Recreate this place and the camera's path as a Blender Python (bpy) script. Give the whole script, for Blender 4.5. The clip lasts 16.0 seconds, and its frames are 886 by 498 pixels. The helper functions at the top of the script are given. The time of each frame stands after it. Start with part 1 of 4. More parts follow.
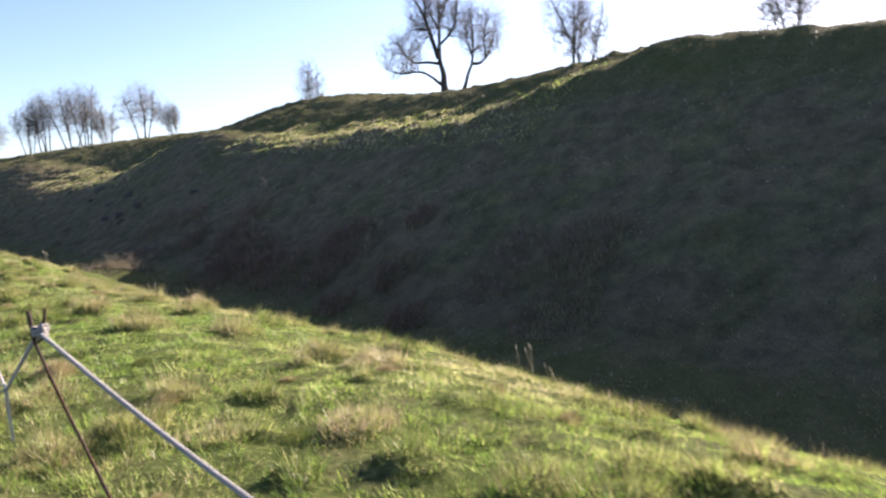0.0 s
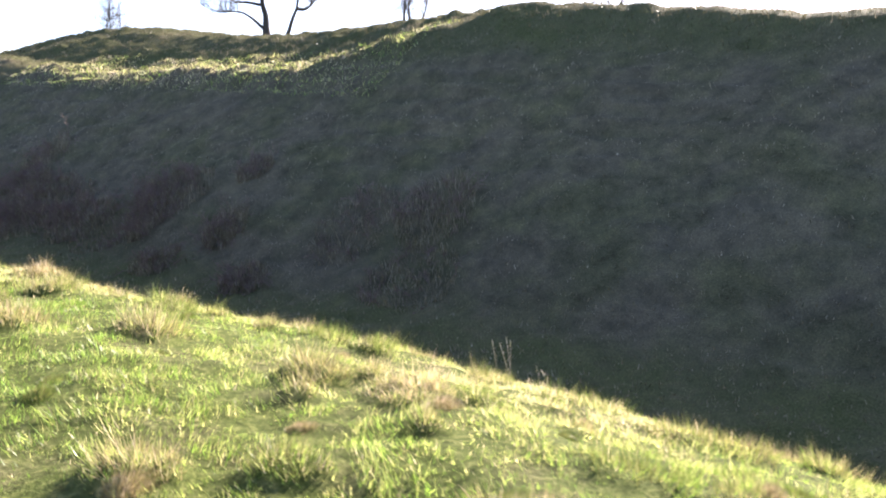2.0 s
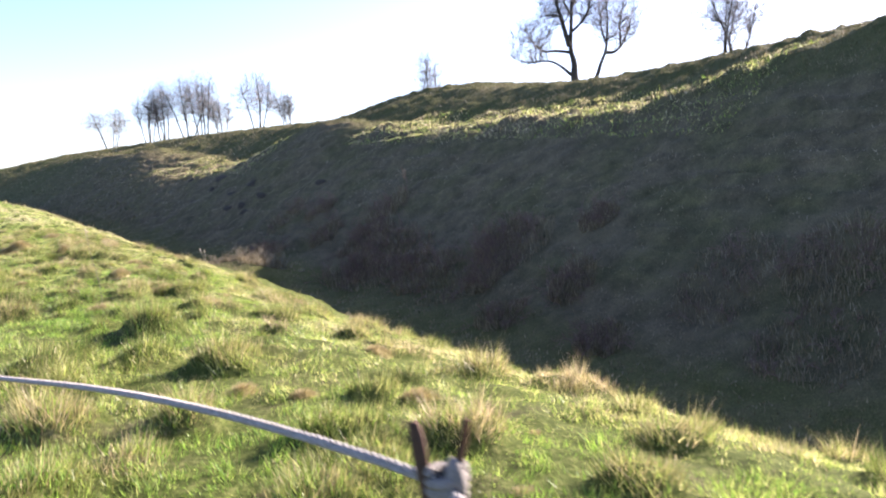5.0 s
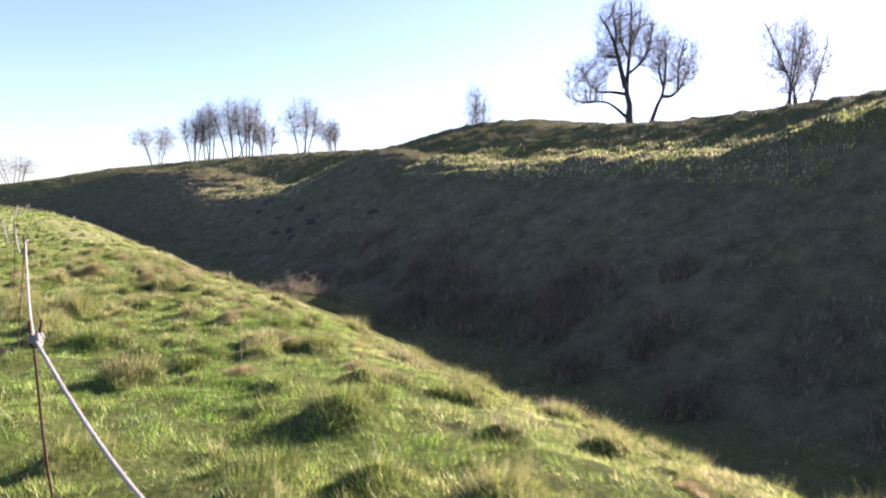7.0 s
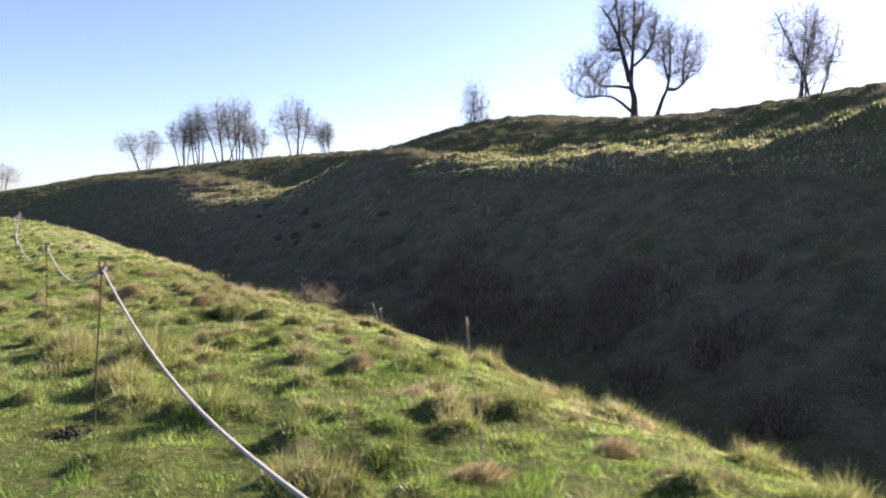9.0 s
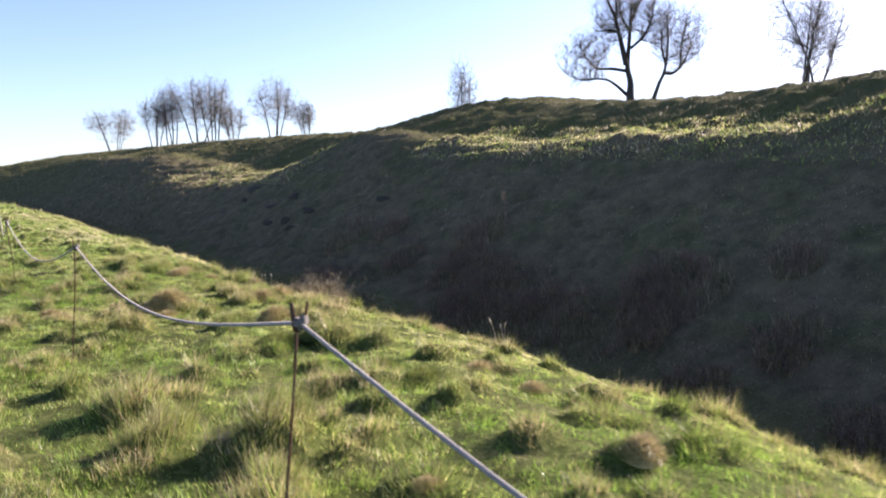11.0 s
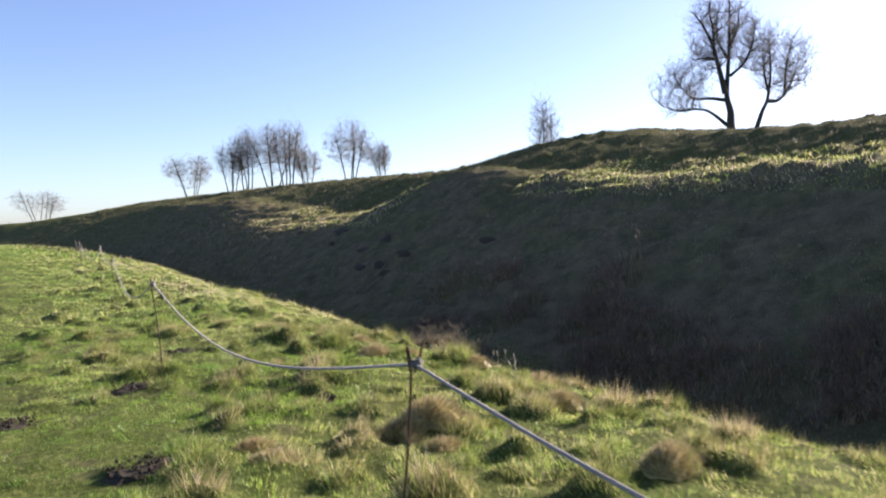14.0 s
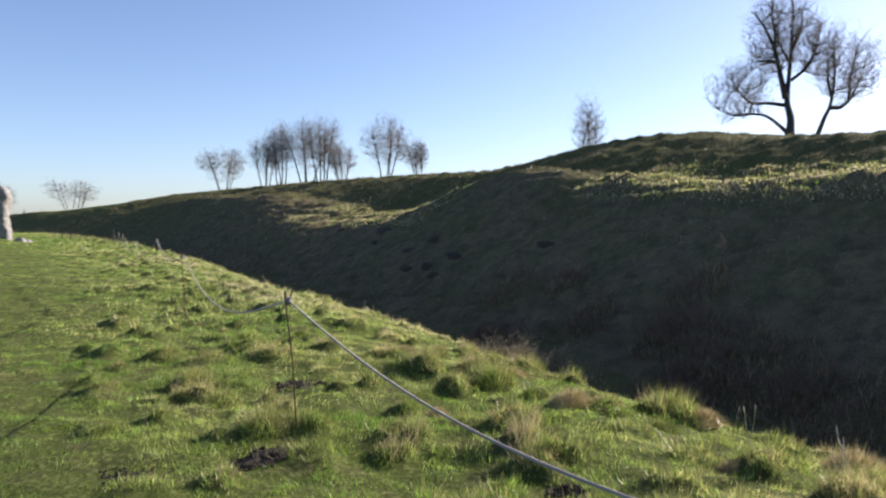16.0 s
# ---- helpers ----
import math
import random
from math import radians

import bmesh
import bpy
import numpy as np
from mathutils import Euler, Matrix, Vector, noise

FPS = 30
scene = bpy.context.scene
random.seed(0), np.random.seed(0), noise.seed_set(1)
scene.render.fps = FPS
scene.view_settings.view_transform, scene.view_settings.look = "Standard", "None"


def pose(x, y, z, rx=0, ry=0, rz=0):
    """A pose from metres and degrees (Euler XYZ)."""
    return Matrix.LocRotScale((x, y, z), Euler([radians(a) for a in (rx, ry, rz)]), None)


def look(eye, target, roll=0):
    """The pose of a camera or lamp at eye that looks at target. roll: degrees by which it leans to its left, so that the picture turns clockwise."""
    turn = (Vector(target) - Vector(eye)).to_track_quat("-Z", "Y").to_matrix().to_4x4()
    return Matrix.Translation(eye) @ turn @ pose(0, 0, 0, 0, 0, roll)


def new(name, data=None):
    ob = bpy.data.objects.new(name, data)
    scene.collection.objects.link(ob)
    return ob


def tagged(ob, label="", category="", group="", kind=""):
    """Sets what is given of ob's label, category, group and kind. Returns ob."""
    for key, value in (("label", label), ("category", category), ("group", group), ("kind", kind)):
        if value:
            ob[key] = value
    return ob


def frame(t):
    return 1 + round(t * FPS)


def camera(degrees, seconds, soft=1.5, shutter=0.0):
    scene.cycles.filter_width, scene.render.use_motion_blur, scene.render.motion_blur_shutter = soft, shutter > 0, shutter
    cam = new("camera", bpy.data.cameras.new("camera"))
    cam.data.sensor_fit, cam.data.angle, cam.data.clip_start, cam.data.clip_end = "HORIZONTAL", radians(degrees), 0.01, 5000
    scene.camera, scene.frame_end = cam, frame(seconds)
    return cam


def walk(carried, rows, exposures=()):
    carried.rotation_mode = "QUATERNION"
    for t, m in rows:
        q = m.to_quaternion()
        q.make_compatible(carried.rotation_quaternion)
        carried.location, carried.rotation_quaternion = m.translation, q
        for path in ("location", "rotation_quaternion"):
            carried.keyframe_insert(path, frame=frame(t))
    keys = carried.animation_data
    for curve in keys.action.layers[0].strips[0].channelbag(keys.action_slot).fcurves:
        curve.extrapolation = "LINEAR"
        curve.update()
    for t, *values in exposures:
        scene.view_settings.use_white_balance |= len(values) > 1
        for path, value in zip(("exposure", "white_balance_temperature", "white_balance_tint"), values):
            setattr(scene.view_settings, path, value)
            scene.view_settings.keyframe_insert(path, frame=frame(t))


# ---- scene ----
cam = camera(60.0, 16.0, soft=2.0, shutter=0.35)
PATH = [
    (0, (1.231, -1.93, 1.453), (1.238, 0.055, 1.213), -4.6),
    (0.5, (0.867, -1.488, 1.448), (0.799, 0.497, 1.216), -1.3),
    (1, (0.51, -1.045, 1.432), (0.666, 0.926, 1.132), -1.3),
    (1.5, (0.257, -0.551, 1.444), (0.384, 1.417, 1.114), -2.0),
    (2, (-0.022, -0.138, 1.425), (0.473, 1.764, 1.054), -0.2),
    (2.5, (-0.326, 0.322, 1.399), (0.12, 2.245, 1.077), -1.3),
    (3, (-0.66, 0.947, 1.351), (-0.575, 2.925, 1.061), -1.8),
    (3.5, (-1.076, 1.596, 1.307), (-1.224, 3.56, 0.955), -2.3),
    (4, (-1.448, 2.148, 1.288), (-1.701, 4.108, 0.976), -4.0),
    (6.5, (-3.431, 3.694, 1.477), (-3.624, 5.678, 1.312), -2.5),
    (7, (-3.939, 4.174, 1.496), (-4.24, 6.146, 1.353), -0.1),
    (7.5, (-4.486, 4.649, 1.53), (-4.618, 6.643, 1.441), -0.7),
    (8, (-5.02, 5.168, 1.561), (-5.204, 7.154, 1.417), -1.4),
    (8.5, (-5.594, 5.628, 1.564), (-5.796, 7.617, 1.52), 0.4),
    (9, (-6.128, 6.137, 1.501), (-6.392, 8.114, 1.358), -1.3),
    (11.5, (-8.903, 9.163, 1.505), (-9.083, 11.146, 1.31), -0.7),
    (12, (-9.395, 9.755, 1.5), (-9.756, 11.711, 1.287), -0.1),
    (12.5, (-9.941, 10.244, 1.522), (-10.182, 12.223, 1.357), -0.5),
    (13, (-10.485, 10.817, 1.533), (-10.833, 12.781, 1.396), -0.7),
    (13.5, (-11.01, 11.297, 1.524), (-11.356, 13.26, 1.369), -0.6),
    (14, (-11.452, 11.85, 1.501), (-11.795, 13.819, 1.426), -1.8),
    (14.5, (-11.938, 12.341, 1.482), (-12.3, 14.307, 1.424), 0.1),
    (15, (-12.398, 12.858, 1.473), (-12.74, 14.828, 1.421), -1.5),
    (15.5, (-12.904, 13.421, 1.483), (-13.415, 15.352, 1.389), 0.1),
    (16, (-13.485, 13.888, 1.504), (-13.888, 15.845, 1.433), 0.0),
]
walk(cam, [(t, look(eye, target, roll)) for t, eye, target, roll in PATH],
     [(0, 1.68, 6500, 23), (1, 2.04, 6500, 25), (2, 2.45, 6500, 25), (2.5, 2.45, 6500, 25), (3, 2.36, 6500, 25), (4, 2.30, 6500, 25), (6.5, 1.98, 6500, 28), (7.5, 1.80, 6500, 28), (9, 1.60, 6500, 27), (11.5, 1.70, 6500, 25), (12, 1.70, 6500, 25), (14, 1.48, 6500, 22), (16, 1.20, 6500, 18)])

# ---------------------------------------------------------------- world, sun
SUN_YAW, SUN_EL = 50.0, 24.0          # degrees clockwise from +y, above the horizon
sun_way = Vector((math.sin(radians(SUN_YAW)) * math.cos(radians(SUN_EL)),
                  math.cos(radians(SUN_YAW)) * math.cos(radians(SUN_EL)), math.sin(radians(SUN_EL))))
world = bpy.data.worlds.new("sky")
scene.world = world
world.use_nodes = True
wn = world.node_tree.nodes
sky = wn.new("ShaderNodeTexSky")
sky.sky_type = "NISHITA"
sky.sun_disc = False
sky.sun_elevation, sky.sun_rotation = radians(SUN_EL), radians(SUN_YAW)
sky.altitude, sky.air_density, sky.dust_density, sky.ozone_density = 150, 0.75, 0.9, 2.6
wn["Background"].inputs["Strength"].default_value = 0.088
world.node_tree.links.new(sky.outputs["Color"], wn["Background"].inputs["Color"])
sun_data = bpy.data.lights.new("sun", "SUN")
sun_data.energy, sun_data.angle, sun_data.color = 5.0, radians(0.53), (1.0, 0.92, 0.80)
sun = new("sun", sun_data)
sun.matrix_world = look(sun_way * 300, (0, 0, 0))

# ---------------------------------------------------------------- materials


def shader(name, roughness=0.8, metallic=0.0):
    m = bpy.data.materials.new(name)
    m.use_nodes = True
    n, l = m.node_tree.nodes, m.node_tree.links
    b = n["Principled BSDF"]
    b.inputs["Roughness"].default_value, b.inputs["Metallic"].default_value = roughness, metallic
    b.inputs["Specular IOR Level"].default_value = 0.25
    return m, n, l, b


def noise_node(n, l, scale, detail=5.0, rough=0.6, vector=None):
    t = n.new("ShaderNodeTexNoise")
    t.inputs["Scale"].default_value, t.inputs["Detail"].default_value, t.inputs["Roughness"].default_value = scale, detail, rough
    if vector is None:
        vector = n.new("ShaderNodeTexCoord").outputs["Object"]
    l.new(vector, t.inputs["Vector"])
    return t.outputs["Fac"]


def ramp(n, l, fac, *stops):
    r = n.new("ShaderNodeValToRGB")
    e = r.color_ramp.elements
    while len(e) < len(stops):
        e.new(0.5)
    for el, (at, col) in zip(e, stops):
        el.position, el.color = at, (*col, 1)
    l.new(fac, r.inputs["Fac"])
    return r.outputs["Color"]


def mixed(n, l, fac, a, b, mode="MIX"):
    m = n.new("ShaderNodeMix")
    m.data_type, m.blend_type = "RGBA", mode
    for sock, v in ((m.inputs[0], fac), (m.inputs[6], a), (m.inputs[7], b)):
        if isinstance(v, (int, float)):
            sock.default_value = v
        elif isinstance(v, tuple):
            sock.default_value = (*v, 1)
        else:
            l.new(v, sock)
    return m.outputs[2]


def bump(n, l, b, height, strength=0.4, distance=0.02):
    k = n.new("ShaderNodeBump")
    k.inputs["Strength"].default_value, k.inputs["Distance"].default_value = strength, distance
    l.new(height, k.inputs["Height"])
    l.new(k.outputs["Normal"], b.inputs["Normal"])


def ground_material():
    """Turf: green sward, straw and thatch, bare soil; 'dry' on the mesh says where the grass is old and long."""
    m, n, l, b = shader("turf", 0.95)
    b.inputs["Specular IOR Level"].default_value = 0.05
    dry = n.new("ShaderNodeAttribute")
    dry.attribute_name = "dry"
    fine = noise_node(n, l, 22, 6, 0.7)
    mid = noise_node(n, l, 2.3, 5, 0.65)
    wide = noise_node(n, l, 0.35, 4, 0.6)
    green = ramp(n, l, fine, (0.25, (0.022, 0.028, 0.009)), (0.5, (0.062, 0.080, 0.020)), (0.75, (0.17, 0.18, 0.06)))
    straw = ramp(n, l, fine, (0.25, (0.036, 0.028, 0.017)), (0.5, (0.10, 0.082, 0.048)), (0.78, (0.22, 0.185, 0.115)))
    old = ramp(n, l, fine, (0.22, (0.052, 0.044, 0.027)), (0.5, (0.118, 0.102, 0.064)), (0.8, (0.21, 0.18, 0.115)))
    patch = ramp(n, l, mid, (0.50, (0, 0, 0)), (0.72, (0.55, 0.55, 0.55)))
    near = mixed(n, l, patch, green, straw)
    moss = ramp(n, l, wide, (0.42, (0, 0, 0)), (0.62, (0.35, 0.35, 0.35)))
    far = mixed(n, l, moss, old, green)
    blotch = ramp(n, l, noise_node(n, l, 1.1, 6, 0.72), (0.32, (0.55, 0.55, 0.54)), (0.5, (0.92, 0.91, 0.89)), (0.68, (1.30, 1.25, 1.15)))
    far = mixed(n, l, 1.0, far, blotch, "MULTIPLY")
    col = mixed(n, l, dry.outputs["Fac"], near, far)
    l.new(col, b.inputs["Base Color"])
    bump(n, l, b, fine, 0.7, 0.03)
    return m


def grass_material(name, stops, thin, gloss=0.5, spread=1.0):
    m, n, l, b = shader(name, 0.40)
    tint = n.new("ShaderNodeAttribute")
    tint.attribute_name = "tint"
    isl = n.new("ShaderNodeNewGeometry").outputs["Random Per Island"]
    col = ramp(n, l, tint.outputs["Fac"], *stops)
    dark, pale = 1 - 0.70 * spread, 1 + 0.55 * spread
    val = ramp(n, l, isl, (0.0, (dark, dark, dark)), (0.6, (0.95, 0.95, 0.95)), (1.0, (pale, pale, pale * 0.95)))
    col = mixed(n, l, 1.0, col, val, "MULTIPLY")
    l.new(col, b.inputs["Base Color"])
    b.inputs["Specular IOR Level"].default_value = gloss
    tr = n.new("ShaderNodeBsdfTranslucent")
    l.new(col, tr.inputs["Color"])
    mx = n.new("ShaderNodeMixShader")
    mx.inputs[0].default_value = thin
    l.new(b.outputs[0], mx.inputs[1])
    l.new(tr.outputs[0], mx.inputs[2])
    l.new(mx.outputs[0], n["Material Output"].inputs["Surface"])
    return m


def bark_material(name, low, high):
    m, n, l, b = shader(name, 0.9)
    f = noise_node(n, l, 9, 6, 0.7)
    l.new(ramp(n, l, f, (0.3, low), (0.7, high)), b.inputs["Base Color"])
    bump(n, l, b, f, 0.6, 0.03)
    return m


def stone_material():
    m, n, l, b = shader("sarsen", 0.9)
    f, g = noise_node(n, l, 5, 8, 0.7), noise_node(n, l, 1.1, 4, 0.6)
    base = ramp(n, l, f, (0.28, (0.09, 0.088, 0.08)), (0.5, (0.21, 0.205, 0.19)), (0.75, (0.34, 0.33, 0.31)))
    lich = ramp(n, l, g, (0.5, (0, 0, 0)), (0.7, (0.6, 0.6, 0.6)))
    l.new(mixed(n, l, lich, base, (0.24, 0.23, 0.19)), b.inputs["Base Color"])
    bump(n, l, b, f, 0.8, 0.06)
    return m


def rust_material():
    m, n, l, b = shader("rusted_iron", 0.75, 0.35)
    f, g = noise_node(n, l, 60, 5, 0.7), noise_node(n, l, 7, 3, 0.6)
    a = ramp(n, l, f, (0.3, (0.035, 0.020, 0.014)), (0.7, (0.13, 0.062, 0.030)))
    l.new(mixed(n, l, ramp(n, l, g, (0.4, (0, 0, 0)), (0.65, (1, 1, 1))), a, (0.055, 0.040, 0.034)), b.inputs["Base Color"])
    bump(n, l, b, f, 0.5, 0.002)
    return m


def rope_material():
    m, n, l, b = shader("rope_fibre", 0.85)
    f, g = noise_node(n, l, 160, 4, 0.7), noise_node(n, l, 3.5, 3, 0.6)
    a = ramp(n, l, f, (0.25, (0.13, 0.122, 0.112)), (0.7, (0.42, 0.395, 0.365)))
    l.new(mixed(n, l, ramp(n, l, g, (0.45, (0, 0, 0)), (0.75, (0.5, 0.5, 0.5))), a, (0.24, 0.23, 0.21)), b.inputs["Base Color"])
    bump(n, l, b, f, 0.5, 0.002)
    return m


def soil_material():
    m, n, l, b = shader("soil", 0.95)
    f = noise_node(n, l, 30, 7, 0.75)
    l.new(ramp(n, l, f, (0.3, (0.018, 0.015, 0.010)), (0.6, (0.055, 0.044, 0.030)), (0.8, (0.13, 0.11, 0.075))), b.inputs["Base Color"])
    bump(n, l, b, f, 1.0, 0.02)
    return m


def strap_material():
    m, n, l, b = shader("galvanised_strip", 0.45, 0.6)
    f = noise_node(n, l, 40, 4, 0.6)
    l.new(ramp(n, l, f, (0.3, (0.22, 0.23, 0.24)), (0.7, (0.42, 0.43, 0.44))), b.inputs["Base Color"])
    return m


TURF, STONE = ground_material(), stone_material()
GRASS = grass_material("grass_blades", ((0.0, (0.18, 0.33, 0.045)), (0.33, (0.37, 0.48, 0.10)), (0.62, (0.60, 0.57, 0.22)), (1.0, (0.72, 0.60, 0.40))), 0.50)
TUSSOCK = grass_material("tussock_blades", ((0.0, (0.12, 0.20, 0.035)), (0.35, (0.27, 0.28, 0.085)), (0.65, (0.46, 0.37, 0.19)), (1.0, (0.70, 0.54, 0.38))), 0.32, 0.2)
# Withered tones, taken darker still to put the bank's shade into the colour.
SHADED_OLD_GRASS = grass_material("withered_grass_shaded", ((0.0, (0.080, 0.086, 0.036)), (0.4, (0.150, 0.132, 0.072)), (0.7, (0.24, 0.20, 0.125)), (1.0, (0.38, 0.32, 0.22))), 0.25, 0.05, 0.6)
BARK = bark_material("bark", (0.030, 0.026, 0.022), (0.085, 0.074, 0.062))
TWIG = bark_material("twigs", (0.16, 0.145, 0.135), (0.30, 0.27, 0.245))
BRAMBLE = bark_material("bramble_stems", (0.12, 0.108, 0.075), (0.27, 0.24, 0.17))
SCRUB = bark_material("dark_bramble_stems", (0.11, 0.075, 0.060), (0.26, 0.18, 0.145))
KNOT = bark_material("weathered_rope", (0.085, 0.076, 0.066), (0.30, 0.275, 0.24))
IRON, ROPE, SOIL, STRIP = rust_material(), rope_material(), soil_material(), strap_material()

# ---------------------------------------------------------------- the lie of the land
# s runs along the ditch, u across it towards the outer bank.
S_WAY = np.array((-0.68, 0.733)) / math.hypot(0.68, 0.733)
U_WAY = np.array((S_WAY[1], -S_WAY[0]))


def to_xy(s, u):
    return s * S_WAY[0] + u * U_WAY[0], s * S_WAY[1] + u * U_WAY[1]


def to_su(x, y):
    return x * S_WAY[0] + y * S_WAY[1], x * U_WAY[0] + y * U_WAY[1]


def lattice(i, j, seed):
    h = (i.astype(np.int64) * 374761393 + j.astype(np.int64) * 668265263 + seed * 974711) & 0xFFFFFFFF
    h = ((h ^ (h >> 13)) * 1274126177) & 0xFFFFFFFF
    return ((h ^ (h >> 16)) & 0xFFFF) / 65535.0


def vnoise(x, y, seed=0):
    """Smooth value noise between -1 and 1, one cell a unit."""
    i, j = np.floor(x), np.floor(y)
    fx, fy = x - i, y - j
    fx, fy = fx * fx * (3 - 2 * fx), fy * fy * (3 - 2 * fy)
    a, b = lattice(i, j, seed), lattice(i + 1, j, seed)
    c, d = lattice(i, j + 1, seed), lattice(i + 1, j + 1, seed)
    return 2 * ((a * (1 - fx) + b * fx) * (1 - fy) + (c * (1 - fx) + d * fx) * fy) - 1


def step(a, b, x):
    t = np.clip((x - a) / (b - a), 0, 1)
    return t * t * (3 - 2 * t)


LIP = ((-40, 0.0), (-0.6, 0.95), (2.4, 1.16), (6, 1.32), (8, 1.36), (11, 1.58), (13.5, 2.2), (16, 2.5), (17.5, 2.75), (20, 2.95), (23, 3.05), (26, 3.2), (30, 3.5), (40, 4.4),
       (56, 6.0), (73, 7.2), (110, 8.2), (400, 8.2))
CREST = ((-60, 5.0), (5, 5.0), (9, 5.6), (13, 6.1), (18, 6.5), (21, 6.9), (24, 7.2), (31, 6.85), (37, 6.55), (43, 6.5), (47, 6.8), (51, 6.95), (55, 7.6), (59, 8.0),
         (65, 7.9), (70, 7.65), (75, 7.2), (81, 6.6), (88, 6.6), (98, 7.0), (125, 7.3), (160, 6.7), (185, 4.9), (205, 3.0), (260, 3.0), (400, 3.0))
SHELF = ((-60, 4.95), (5, 4.95), (9, 5.55), (13, 6.05), (18, 6.3), (21, 5.7), (24, 4.6), (27, 3.6), (46, 3.45), (53, 4.0), (58, 4.9), (63, 5.25), (66, 4.6), (71, 2.7), (76, 2.3), (84, 2.0), (97, 3.6), (112, 4.8), (160, 4.8), (205, 2.5), (400, 2.0))
FLOOR = ((-60, -5.0), (25, -5.0), (40, -4.4), (60, -3.6), (95, -3.0), (400, -3.0))


def along(table, s):
    xs, ys = zip(*table)
    w = 1.6
    return (np.interp(s - w, xs, ys) + np.interp(s, xs, ys) + np.interp(s + w, xs, ys)) / 3


def bend(s):
    """How far the ring has curved inwards."""
    return np.clip(s - 95, 0, 170) ** 2 / 400


def smooth_min(a, b, k):
    h = np.clip(0.5 + 0.5 * (b - a) / k, 0, 1)
    return b * (1 - h) + a * h - k * h * (1 - h)


def hummocks(x, y):
    """Domes of tussocky grass: their height, 0 to 1, and a tone of each one's own."""
    size = 0.46
    wx = x + 0.07 * vnoise(x * 5.3, y * 5.3, 61) + 0.03 * vnoise(x * 13, y * 13, 62)
    wy = y + 0.07 * vnoise(x * 5.3 + 7, y * 5.3, 63) + 0.03 * vnoise(x * 13, y * 13 + 5, 64)
    ci, cj = np.floor(wx / size), np.floor(wy / size)
    high, tone = np.zeros_like(wx), np.zeros_like(wx)
    for di in (-1, 0, 1):
        for dj in (-1, 0, 1):
            i, j = ci + di, cj + dj
            px, py = (i + lattice(i, j, 65)) * size, (j + lattice(i, j, 66)) * size
            rad = 0.10 + 0.17 * lattice(i, j, 67) ** 1.5
            tall = np.clip(1.35 * lattice(i, j, 68) - 0.35, 0, 1)
            d2 = ((wx - px) ** 2 + (wy - py) ** 2) / rad ** 2
            h = tall * (0.35 + 2.4 * rad) * np.clip(1 - d2, 0, 1) ** 0.75
            tone = np.where(h > high, lattice(i, j, 69), tone)
            high = np.maximum(high, h)
    return high, tone


def tussocks(x, y):
    return hummocks(x, y)[0]


def rough_zone(s, u):
    """1 where the grass beside the rope and on the slopes is left long, 0 on the mown field."""
    edge = np.interp(s, (0, 12, 36, 80), (-0.5, -0.2, 1.6, 5.0))
    return step(-1.6, 0.9, u + 0.5 * vnoise(s * 0.35, u * 0.35, 8) - edge)


